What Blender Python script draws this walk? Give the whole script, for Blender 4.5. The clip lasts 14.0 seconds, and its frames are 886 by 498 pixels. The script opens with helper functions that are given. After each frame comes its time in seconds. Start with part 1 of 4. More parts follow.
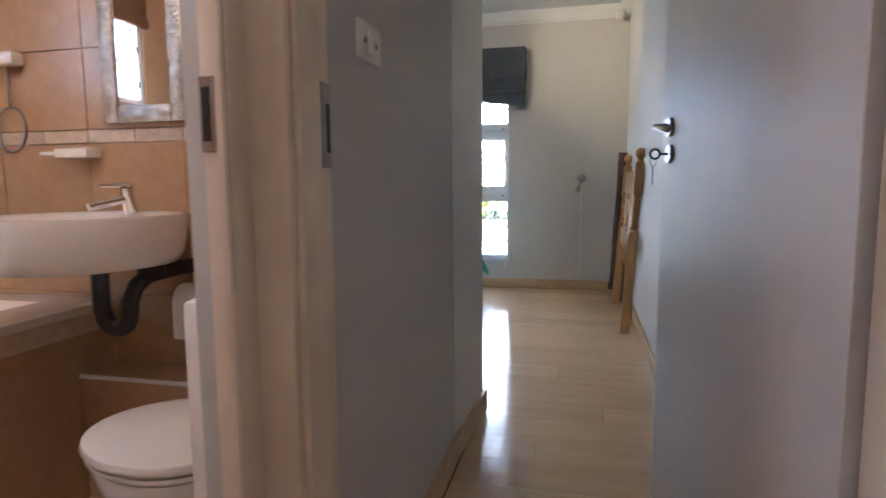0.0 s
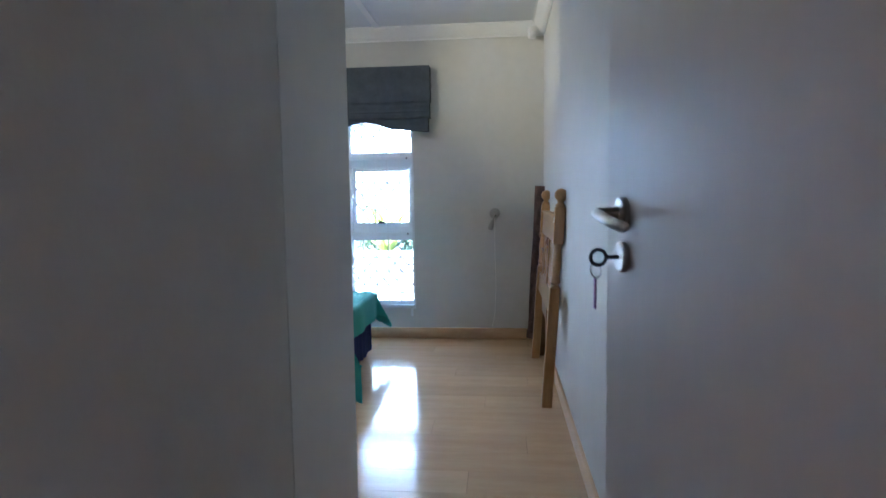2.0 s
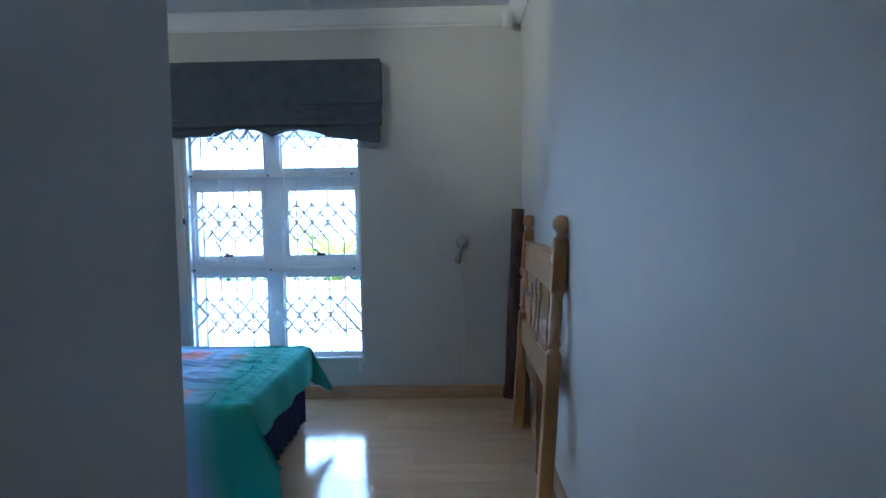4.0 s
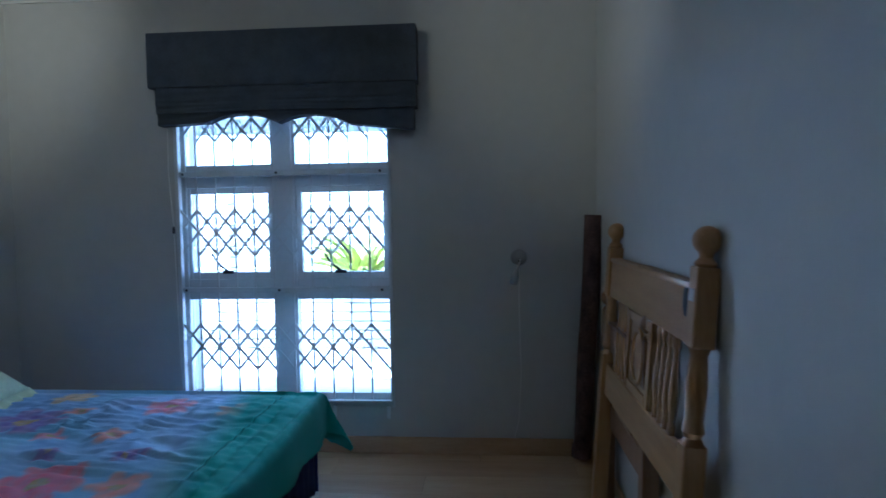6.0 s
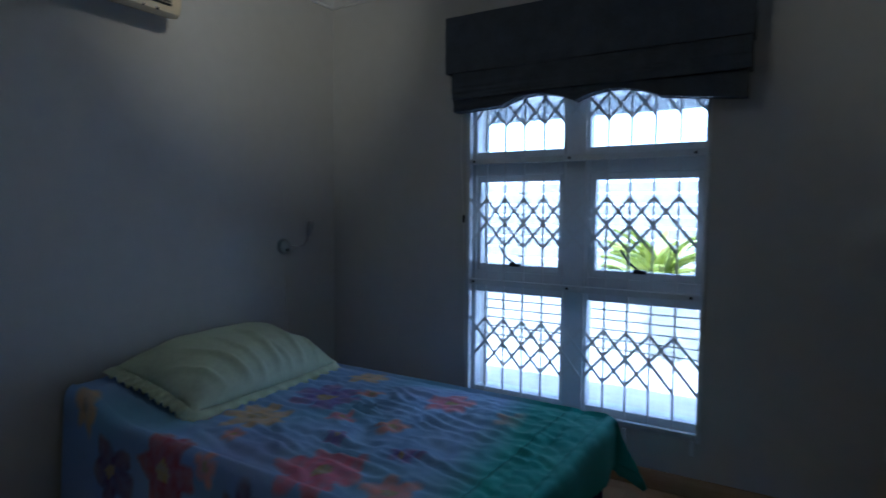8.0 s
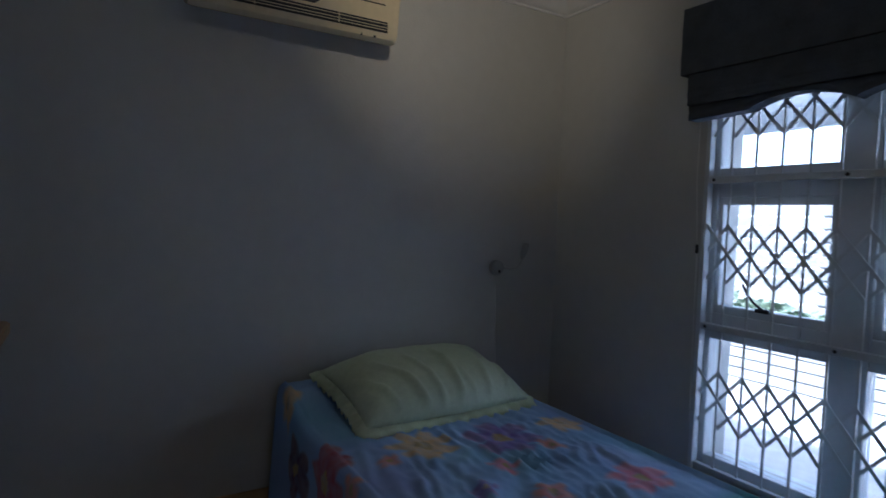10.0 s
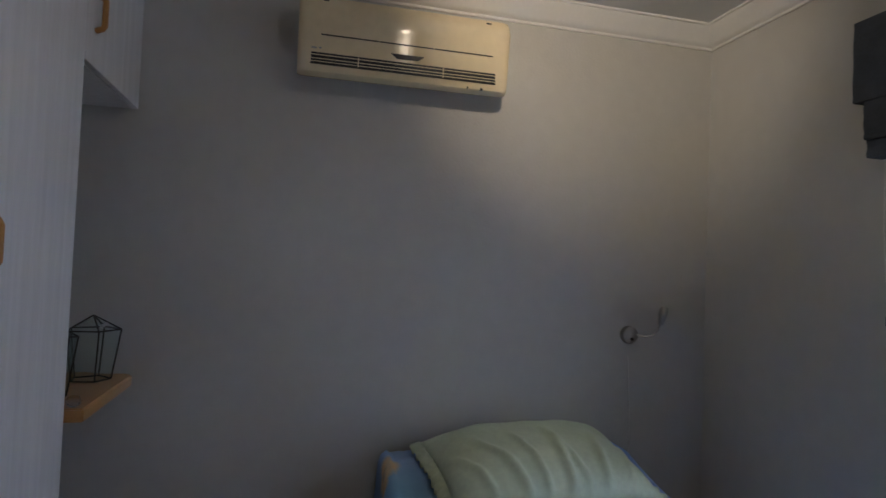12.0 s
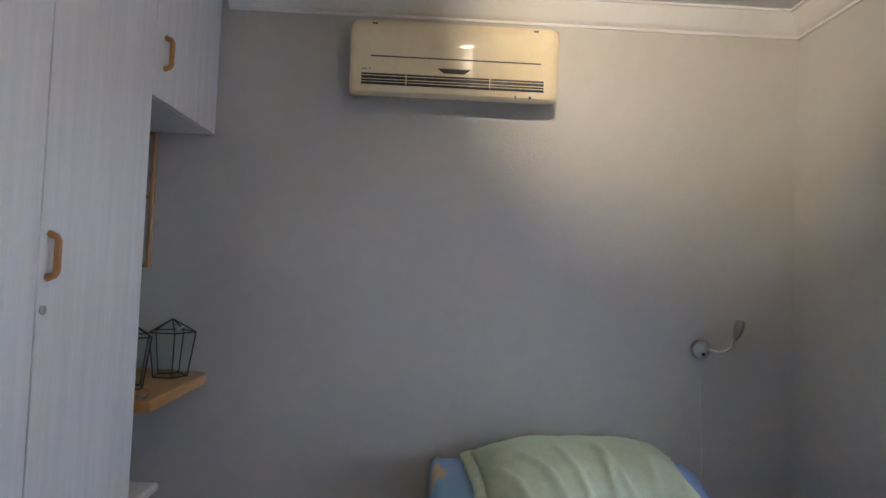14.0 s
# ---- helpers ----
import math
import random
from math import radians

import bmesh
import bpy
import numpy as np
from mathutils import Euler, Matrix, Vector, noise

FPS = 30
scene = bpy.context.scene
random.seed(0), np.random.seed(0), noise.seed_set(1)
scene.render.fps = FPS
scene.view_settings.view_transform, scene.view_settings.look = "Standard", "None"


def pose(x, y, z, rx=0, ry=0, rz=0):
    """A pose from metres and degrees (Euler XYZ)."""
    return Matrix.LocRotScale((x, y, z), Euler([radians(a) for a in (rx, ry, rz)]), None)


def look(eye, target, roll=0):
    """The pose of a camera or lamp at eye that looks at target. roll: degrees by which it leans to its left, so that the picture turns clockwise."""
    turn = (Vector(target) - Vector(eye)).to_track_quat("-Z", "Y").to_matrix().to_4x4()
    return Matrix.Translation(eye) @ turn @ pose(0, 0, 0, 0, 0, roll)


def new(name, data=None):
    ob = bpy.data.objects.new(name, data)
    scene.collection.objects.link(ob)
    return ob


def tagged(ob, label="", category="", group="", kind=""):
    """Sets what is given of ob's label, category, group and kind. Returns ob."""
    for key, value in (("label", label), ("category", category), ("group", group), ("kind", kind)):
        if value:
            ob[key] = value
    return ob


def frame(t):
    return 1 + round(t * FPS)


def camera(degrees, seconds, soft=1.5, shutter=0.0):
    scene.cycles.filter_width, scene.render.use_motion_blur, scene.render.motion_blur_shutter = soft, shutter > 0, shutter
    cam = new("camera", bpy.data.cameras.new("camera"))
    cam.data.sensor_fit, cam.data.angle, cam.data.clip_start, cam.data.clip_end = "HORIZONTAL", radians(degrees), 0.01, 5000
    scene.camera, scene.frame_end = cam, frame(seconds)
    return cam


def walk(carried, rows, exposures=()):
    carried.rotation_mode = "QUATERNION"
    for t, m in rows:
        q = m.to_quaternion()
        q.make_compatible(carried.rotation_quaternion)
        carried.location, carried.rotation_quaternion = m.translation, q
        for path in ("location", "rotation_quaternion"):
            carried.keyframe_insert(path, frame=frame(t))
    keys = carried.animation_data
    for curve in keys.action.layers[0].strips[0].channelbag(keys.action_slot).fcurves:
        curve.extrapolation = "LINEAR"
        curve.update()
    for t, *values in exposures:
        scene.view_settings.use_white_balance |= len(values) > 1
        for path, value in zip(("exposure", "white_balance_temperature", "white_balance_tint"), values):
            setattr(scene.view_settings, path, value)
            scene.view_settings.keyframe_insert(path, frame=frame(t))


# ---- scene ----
cam = camera(74.3, 14.0, shutter=0.5)
PATH = [
    (0, (0.329, 1.198, 0.999), (-0.128, 3.132, 0.774), -0.5),
    (0.5, (0.357, 1.321, 1.035), (-0.002, 3.276, 0.81), -0.6),
    (1, (0.398, 1.539, 1.085), (0.114, 3.505, 0.858), -0.5),
    (1.5, (0.4, 1.716, 1.133), (0.168, 3.69, 0.914), -0.6),
    (2, (0.363, 1.946, 1.177), (0.171, 3.929, 0.998), -0.8),
    (2.5, (0.323, 2.147, 1.199), (0.187, 4.137, 1.058), -0.7),
    (3, (0.32, 2.385, 1.211), (0.238, 4.379, 1.086), -0.7),
    (3.2, (0.332, 2.504, 1.213), (0.261, 4.499, 1.096), -0.7),
    (5.3, (0.184, 3.423, 1.231), (0.147, 5.419, 1.111), -1.1),
    (5.5, (0.176, 3.522, 1.232), (0.125, 5.518, 1.118), -1.1),
    (6, (0.158, 3.697, 1.235), (0.011, 5.689, 1.135), -0.8),
    (6.5, (0.119, 3.805, 1.218), (-0.225, 5.773, 1.124), -0.6),
    (7, (0.102, 3.925, 1.227), (-0.506, 5.828, 1.118), -0.3),
    (7.5, (0.047, 4.009, 1.244), (-0.789, 5.822, 1.118), 0.2),
    (8, (0.012, 4.047, 1.24), (-1.036, 5.745, 1.11), 0.4),
    (8.5, (0.07, 4.144, 1.264), (-1.212, 5.673, 1.121), 0.6),
    (9, (0.107, 4.247, 1.265), (-1.349, 5.612, 1.135), 1.0),
    (9.2, (0.113, 4.278, 1.279), (-1.398, 5.58, 1.141), 1.4),
    (11.3, (0.031, 4.762, 1.284), (-1.859, 5.416, 1.321), 2.3),
    (11.5, (0.022, 4.746, 1.292), (-1.877, 5.374, 1.333), 2.2),
    (12, (0.019, 4.809, 1.323), (-1.921, 5.289, 1.382), 2.3),
    (12.5, (0.028, 4.913, 1.334), (-1.943, 5.243, 1.408), 2.4),
    (13, (0.057, 4.992, 1.332), (-1.929, 5.214, 1.403), 2.4),
    (13.5, (0.076, 5.063, 1.33), (-1.919, 5.192, 1.404), 2.3),
    (14, (0.09, 5.097, 1.336), (-1.908, 5.167, 1.41), 2.3),
]
EXPOSURES = [(0, 4.15, 5150, 14), (1.5, 4.0, 4700, 11), (3.2, 3.7, 4250, 7), (5.3, 2.4, 4000, 6), (6.5, 2.0, 4100, 8), (9.0, 0.85, 4450, 12), (11.4, 1.7, 5100, 18), (12.5, 2.42, 5200, 18), (14, 2.98, 5250, 18)]
walk(cam, [(t, look(eye, target, roll)) for t, eye, target, roll in PATH], EXPOSURES)

# ---- world, sun, lamps ----
world = bpy.data.worlds.new("sky")
scene.world = world
world.use_nodes = True
wn = world.node_tree
sky = wn.nodes.new("ShaderNodeTexSky")
sky.sky_type, sky.sun_disc = "NISHITA", False
sky.dust_density = 6.0
sky.sun_elevation, sky.sun_rotation = radians(66), radians(250)
wn.links.new(sky.outputs["Color"], wn.nodes["Background"].inputs["Color"])
wn.nodes["Background"].inputs["Strength"].default_value = 0.15

sun = new("sun", bpy.data.lights.new("sun", "SUN"))
sun.data.energy, sun.data.angle, sun.data.color = 5.0, radians(0.5), (1.0, 0.96, 0.9)
sun.matrix_basis = look((-8.2, -3.4, 20), (0, 0, 0))


def lamp(name, kind, at, watts, colour, size=0.05, target=None, cone=60, blend=0.8):
    ob = new(name, bpy.data.lights.new(name, kind))
    ob.data.energy, ob.data.color = watts, colour
    if kind == "AREA":
        ob.data.size = size
    else:
        ob.data.shadow_soft_size = size
    if kind == "SPOT":
        ob.data.spot_size, ob.data.spot_blend = radians(cone), blend
    ob.matrix_basis = look(at, target) if target else Matrix.Translation(at)
    return ob


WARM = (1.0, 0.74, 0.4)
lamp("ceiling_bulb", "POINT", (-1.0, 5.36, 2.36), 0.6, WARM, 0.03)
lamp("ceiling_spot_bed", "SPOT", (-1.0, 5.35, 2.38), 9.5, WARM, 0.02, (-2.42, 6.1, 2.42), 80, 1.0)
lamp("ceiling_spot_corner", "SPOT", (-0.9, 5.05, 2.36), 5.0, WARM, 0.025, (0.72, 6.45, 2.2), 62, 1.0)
lamp("bathroom_bulb", "POINT", (-0.95, 1.55, 2.3), 1.35, (1.0, 0.68, 0.46), 0.08)
# unseen fill lamp, added to brighten the open door from the lobby
lamp("lobby_fill", "POINT", (0.35, 0.2, 2.3), 0.4, (1.0, 0.8, 0.6), 0.08)


# ---- materials ----
def material(name, colour, rough=0.6, metal=0.0, vary=0.08, scale=6.0, bump=0.0, bump_scale=60.0, stretch=(1, 1, 1), second=None,
             random_tint=0.0, coat=0.0, spec=None):
    m = bpy.data.materials.new(name)
    m.use_nodes = True
    nt = m.node_tree
    n, l = nt.nodes, nt.links
    b = n["Principled BSDF"]
    b.inputs["Roughness"].default_value, b.inputs["Metallic"].default_value = rough, metal
    b.inputs["Coat Weight"].default_value = coat
    if spec is not None:
        b.inputs["Specular IOR Level"].default_value = spec
    co, mp = n.new("ShaderNodeTexCoord"), n.new("ShaderNodeMapping")
    mp.inputs["Scale"].default_value = stretch
    l.new(co.outputs["Object"], mp.inputs["Vector"])
    big, fine = n.new("ShaderNodeTexNoise"), n.new("ShaderNodeTexNoise")
    big.inputs["Scale"].default_value, fine.inputs["Scale"].default_value = scale, scale * 9
    big.inputs["Detail"].default_value = fine.inputs["Detail"].default_value = 5
    l.new(mp.outputs["Vector"], big.inputs["Vector"])
    l.new(mp.outputs["Vector"], fine.inputs["Vector"])
    add = n.new("ShaderNodeMath")
    add.operation = "MULTIPLY_ADD"
    add.inputs[1].default_value, add.inputs[2].default_value = 0.4, 0.0
    l.new(fine.outputs["Fac"], add.inputs[0])
    tot = n.new("ShaderNodeMath")
    tot.operation = "MULTIPLY_ADD"
    tot.inputs[1].default_value = 0.6
    l.new(big.outputs["Fac"], tot.inputs[0])
    l.new(add.outputs[0], tot.inputs[2])
    ramp = n.new("ShaderNodeValToRGB")
    dark = second or tuple(c * (1 - 2 * vary) for c in colour)
    light = colour if second else tuple(min(1, c * (1 + vary)) for c in colour)
    ramp.color_ramp.elements[0].position, ramp.color_ramp.elements[1].position = 0.34, 0.66
    ramp.color_ramp.elements[0].color, ramp.color_ramp.elements[1].color = (*dark, 1), (*light, 1)
    l.new(tot.outputs[0], ramp.inputs["Fac"])
    out = ramp.outputs["Color"]
    if random_tint:
        info, hsv = n.new("ShaderNodeObjectInfo"), n.new("ShaderNodeHueSaturation")
        rng = n.new("ShaderNodeMapRange")
        rng.inputs["To Min"].default_value, rng.inputs["To Max"].default_value = 1 - random_tint, 1 + random_tint
        l.new(info.outputs["Random"], rng.inputs["Value"])
        l.new(rng.outputs["Result"], hsv.inputs["Value"])
        l.new(out, hsv.inputs["Color"])
        out = hsv.outputs["Color"]
    l.new(out, b.inputs["Base Color"])
    rr = n.new("ShaderNodeMapRange")
    rr.inputs["To Min"].default_value, rr.inputs["To Max"].default_value = max(0.02, rough * 0.88), min(1, rough * 1.12)
    l.new(fine.outputs["Fac"], rr.inputs["Value"])
    l.new(rr.outputs["Result"], b.inputs["Roughness"])
    if bump:
        bn, bp = n.new("ShaderNodeTexNoise"), n.new("ShaderNodeBump")
        bn.inputs["Scale"].default_value, bn.inputs["Detail"].default_value = bump_scale, 4
        bp.inputs["Strength"].default_value, bp.inputs["Distance"].default_value = bump, 0.004
        l.new(mp.outputs["Vector"], bn.inputs["Vector"])
        l.new(bn.outputs["Fac"], bp.inputs["Height"])
        l.new(bp.outputs["Normal"], b.inputs["Normal"])
    return m


def glass(name, tint=(0.95, 0.98, 0.98), rough=0.0):
    m = bpy.data.materials.new(name)
    m.use_nodes = True
    b = m.node_tree.nodes["Principled BSDF"]
    b.inputs["Base Color"].default_value = (*tint, 1)
    b.inputs["Transmission Weight"].default_value, b.inputs["Roughness"].default_value, b.inputs["IOR"].default_value = 1.0, rough, 1.1
    return m


WALL = material("grey_plaster_paint", (0.56, 0.555, 0.535), 0.55, vary=0.03, scale=1.6, bump=0.25, bump_scale=90)
# paler and smoother than WALL, for the end section of the entrance wall
PIER = material("smooth_pale_grey", (0.62, 0.63, 0.63), 0.3, vary=0.02, scale=1.5, bump=0.1, bump_scale=60)
CEIL = material("ceiling_white_paint", (0.74, 0.76, 0.78), 0.7, vary=0.02, scale=1.0, bump=0.1, bump_scale=120)
TRIM = material("cornice_white_gloss", (0.8, 0.8, 0.79), 0.4, vary=0.02)
DOORW = material("door_white_enamel", (0.6, 0.58, 0.57), 0.46, vary=0.03, scale=2.0, bump=0.12, bump_scale=70, stretch=(1, 1, 0.25))
# cream enamel, its colour made warmer for the bathroom lamplight that falls on it
FRAMEW = material("door_frame_cream_lamplit", (0.76, 0.64, 0.5), 0.4, vary=0.04, scale=3.0, bump=0.1, bump_scale=50)
PLANK = material("laminate_floor_plank", (0.64, 0.46, 0.28), 0.13, second=(0.54, 0.37, 0.21), scale=2.2, stretch=(0.6, 7, 1), bump=0.03, bump_scale=40,
                 random_tint=0.07, spec=0.6)
GAP = material("floor_underlay_dark", (0.16, 0.11, 0.07), 0.8)
BASE = material("pine_baseboard", (0.55, 0.38, 0.22), 0.4, second=(0.45, 0.29, 0.15), scale=3, stretch=(1, 1, 8), bump=0.05)
PINE = material("varnished_pine", (0.52, 0.3, 0.115), 0.32, second=(0.39, 0.21, 0.07), scale=4, stretch=(6, 6, 0.7), bump=0.06, coat=0.3)
PINE_Y = material("varnished_pine_crosswise", (0.52, 0.3, 0.115), 0.32, second=(0.39, 0.21, 0.07), scale=4, stretch=(6, 0.7, 6), bump=0.06, coat=0.3)
BROWN = material("brown_stained_pine", (0.3, 0.17, 0.08), 0.4, second=(0.2, 0.1, 0.045), scale=4, stretch=(6, 6, 0.7), bump=0.05)
CUPB = material("wardrobe_white_grain", (0.72, 0.72, 0.73), 0.45, vary=0.05, scale=5, stretch=(9, 9, 0.35), bump=0.12, bump_scale=30)
HANDW = material("golden_wood_handle", (0.5, 0.26, 0.07), 0.3, second=(0.38, 0.18, 0.045), scale=8, stretch=(5, 5, 1), coat=0.4)
SHELFW = material("golden_wood_shelf", (0.56, 0.3, 0.09), 0.3, second=(0.42, 0.2, 0.055), scale=4, stretch=(0.8, 6, 6), coat=0.3)
STEEL = material("brushed_steel", (0.42, 0.41, 0.4), 0.3, metal=1.0, vary=0.02, scale=4)
CHROME = material("chrome", (0.8, 0.8, 0.8), 0.08, metal=1.0, vary=0.02)
DARKM = material("dark_iron", (0.05, 0.05, 0.055), 0.4, metal=0.6)
BLACKP = material("black_plastic", (0.02, 0.02, 0.022), 0.45)
WHITEP = material("white_plastic", (0.75, 0.74, 0.71), 0.35, vary=0.02)
# cream plastic, yellowed in colour for the warm ceiling light on it
CREAMP = material("cream_plastic_lamplit", (0.8, 0.69, 0.46), 0.1, vary=0.04, scale=3)
UPVC = material("window_white_paint", (0.72, 0.75, 0.78), 0.38, vary=0.03, scale=4, bump=0.05)
GRILLE = material("grille_white_powdercoat", (0.7, 0.72, 0.74), 0.42, vary=0.05, scale=20)
BLIND = material("slate_blind_cloth", (0.075, 0.088, 0.115), 0.9, vary=0.12, scale=14, bump=0.35, bump_scale=420)
PILLOW = material("pale_green_satin", (0.66, 0.74, 0.52), 0.42, vary=0.06, scale=6, bump=0.1, bump_scale=300)
NAVY = material("navy_bed_valance", (0.02, 0.035, 0.16), 0.85, vary=0.15, scale=9, bump=0.3, bump_scale=260)
RUG = material("brown_patterned_rug", (0.17, 0.1, 0.085), 0.95, second=(0.04, 0.026, 0.03), scale=16, stretch=(1, 1, 0.7), bump=0.5, bump_scale=200)
TILE = material("tan_bathroom_tile", (0.52, 0.36, 0.22), 0.22, second=(0.43, 0.28, 0.16), scale=3, bump=0.04, bump_scale=20, random_tint=0.05)
FTILE = material("beige_floor_tile", (0.58, 0.45, 0.3), 0.3, second=(0.48, 0.36, 0.22), scale=3, random_tint=0.05)
GROUT = material("beige_grout", (0.6, 0.52, 0.42), 0.85)
MOSAIC = material("cream_mosaic", (0.66, 0.56, 0.43), 0.4, second=(0.5, 0.4, 0.28), scale=30, bump=0.3, bump_scale=60, random_tint=0.1)
CERAMIC = material("white_ceramic", (0.82, 0.79, 0.74), 0.1, vary=0.02, coat=0.4)
HAMMER = material("hammered_silver_frame", (0.62, 0.6, 0.55), 0.25, metal=0.9, vary=0.2, scale=40, bump=1.0, bump_scale=90)
PAVE = material("pale_concrete_paving", (0.66, 0.66, 0.66), 0.9, vary=0.1, scale=1.5, bump=0.3)
GARDENW = material("white_garden_wall", (0.8, 0.78, 0.74), 0.8, vary=0.06, scale=2, bump=0.2)
LEAF = material("agave_leaf", (0.5, 0.52, 0.1), 0.5, second=(0.36, 0.42, 0.07), scale=5)
HEDGE = material("hedge_leaf", (0.26, 0.33, 0.2), 0.6, vary=0.3, scale=9)
EARTH = material("garden_ground", (0.5, 0.49, 0.45), 0.95, vary=0.15, scale=0.8, bump=0.4)
PURPLE = material("lilac_key_tag", (0.35, 0.2, 0.42), 0.4)
PAPER = material("white_paper", (0.75, 0.75, 0.74), 0.8)
GLASS = glass("window_glass")
TGLASS = glass("terrarium_glass", (0.9, 0.95, 0.95))
MIRROR = material("mirror_silver", (0.9, 0.9, 0.9), 0.02, metal=1.0, vary=0.0)
BROWNCLOTH = material("brown_blind_cloth", (0.2, 0.11, 0.06), 0.9, vary=0.1)


# ---- mesh helpers ----
def box(bm, x0, x1, y0, y1, z0, z1, bevel=0.0, seg=1):
    r = bmesh.ops.create_cube(bm, size=1)
    bmesh.ops.transform(bm, matrix=Matrix.Translation(((x0 + x1) / 2, (y0 + y1) / 2, (z0 + z1) / 2)) @ Matrix.Diagonal((x1 - x0, y1 - y0, z1 - z0, 1)), verts=r["verts"])
    if bevel:
        edges = list({e for v in r["verts"] for e in v.link_edges})
        bmesh.ops.bevel(bm, geom=edges, offset=bevel, segments=seg, affect="EDGES", profile=0.5)
    return bm


def boxes(*dims, bevel=0.0, seg=1):
    bm = bmesh.new()
    for d in dims:
        box(bm, *d, bevel=bevel, seg=seg)
    return bm


def rod(bm, a, b, r, seg=8, r2=None):
    a, b = Vector(a), Vector(b)
    m = Matrix.Translation((a + b) / 2) @ (b - a).to_track_quat("Z", "Y").to_matrix().to_4x4()
    bmesh.ops.create_cone(bm, cap_ends=True, segments=seg, radius1=r, radius2=r if r2 is None else r2, depth=(b - a).length, matrix=m)
    return bm


def tube(bm, pts, r, seg=8):
    """A bent tube through the points."""
    pts = [Vector(p) for p in pts]
    rings = []
    q, last = None, None
    for i, p in enumerate(pts):
        d = (pts[min(i + 1, len(pts) - 1)] - pts[max(i - 1, 0)]).normalized()
        q = d.to_track_quat("Z", "Y") if q is None else last.rotation_difference(d) @ q
        last = d
        rings.append([bm.verts.new(p + q @ Vector((r * math.cos(2 * math.pi * k / seg), r * math.sin(2 * math.pi * k / seg), 0))) for k in range(seg)])
    for u, v in zip(rings, rings[1:]):
        for k in range(seg):
            bm.faces.new((u[k], u[(k + 1) % seg], v[(k + 1) % seg], v[k]))
    bm.faces.new(rings[0][::-1])
    bm.faces.new(rings[-1])
    return bm


def lathe(bm, profile, m=Matrix(), seg=20, cap=True):
    """profile: (radius, height) pairs round z, moved by m."""
    rings = [[bm.verts.new(m @ Vector((r * math.cos(2 * math.pi * k / seg), r * math.sin(2 * math.pi * k / seg), h))) for k in range(seg)] for r, h in profile]
    for u, v in zip(rings, rings[1:]):
        for k in range(seg):
            bm.faces.new((u[k], u[(k + 1) % seg], v[(k + 1) % seg], v[k]))
    if cap:
        bm.faces.new(rings[0][::-1])
        bm.faces.new(rings[-1])
    return bm


def prism(bm, pts, axis, a, b):
    """An outline of (u, v) pairs drawn out along an axis from a to b."""
    def at(u, v, w):
        return {"x": (w, u, v), "y": (u, w, v), "z": (u, v, w)}[axis]
    lo, hi = [bm.verts.new(at(u, v, a)) for u, v in pts], [bm.verts.new(at(u, v, b)) for u, v in pts]
    bm.faces.new(lo)
    bm.faces.new(hi[::-1])
    for k in range(len(pts)):
        j = (k + 1) % len(pts)
        bm.faces.new((lo[k], hi[k], hi[j], lo[j]))
    bmesh.ops.recalc_face_normals(bm, faces=bm.faces)
    return bm


def finish(ob, smooth):
    if smooth:
        for p in ob.data.polygons:
            p.use_smooth = True
        ob.data.set_sharp_from_angle(angle=radians(smooth))


def mesh(name, bm, mat, smooth=35):
    bmesh.ops.recalc_face_normals(bm, faces=bm.faces)
    me = bpy.data.meshes.new(name)
    bm.to_mesh(me)
    bm.free()
    me.materials.append(mat)
    ob = new(name, me)
    finish(ob, smooth)
    return ob


def part(name, bm, mat, parent, label="", smooth=35):
    ob = mesh(name, bm, mat, smooth)
    ob.parent = parent
    ob.matrix_parent_inverse = parent.matrix_basis.inverted() if parent.type == "EMPTY" else Matrix()
    return tagged(ob, label) if label else ob


def thing(name, at, label, category, group="", kind=""):
    ob = new(name)
    ob.empty_display_size = 0.05
    ob.matrix_basis = Matrix.Translation(at)
    return tagged(ob, label, category, group, kind)


def built(name, bm, mat, label, category="", kind="structure", smooth=35):
    return tagged(mesh(name, bm, mat, smooth), label, category, "", kind)


# ---- plan ----
XL, XR, YW, YD = -2.425, 0.72, 6.73, 2.02   # bed wall, headboard wall, window wall, door wall
XC, YC = -0.10, 3.72                        # entrance wall and the corner where it ends
TOP = 2.52
WX0, WX1, WZ0, WZ1 = -1.497, -0.340, 0.258, 1.96   # window opening
BX0, BX1, BY0, BY1 = -2.7, -0.24, 0.5, 2.85         # bathroom

# ---- structure ----
built("ground", boxes((-200, 200, 6.98, 400, -0.35, -0.16)), EARTH, "pale dry garden ground outside the window", "ground")
floor = built("floor", boxes((XL - 0.2, XR + 0.2, -0.6, YW + 0.25, -0.12, -0.012)), GAP, "light wood laminate floor", "floor")
built("ceiling", boxes((XL - 0.2, XR + 0.2, -0.6, YW + 0.25, TOP, TOP + 0.12), (BX0 - 0.2, XL - 0.2, -0.6, BY1 + 0.2, TOP, TOP + 0.12)), CEIL, "plain white painted ceiling", "ceiling")
built("wall_window", boxes((XL - 0.2, WX0, YW, YW + 0.25, -0.1, TOP), (WX1, XR + 0.2, YW, YW + 0.25, -0.1, TOP), (WX0, WX1, YW, YW + 0.25, -0.1, WZ0), (WX0, WX1, YW, YW + 0.25, WZ1, TOP)),
      WALL, "pale grey painted plaster wall with window opening", "wall")
built("wall_bed", boxes((XL - 0.2, XL, YC - 0.15, YW, -0.1, TOP)), WALL, "pale grey painted plaster wall behind the bed", "wall")
built("wall_headboard", boxes((XR, XR + 0.2, -0.6, YW, -0.1, TOP)), WALL, "pale grey painted plaster wall beside the headboard", "wall")
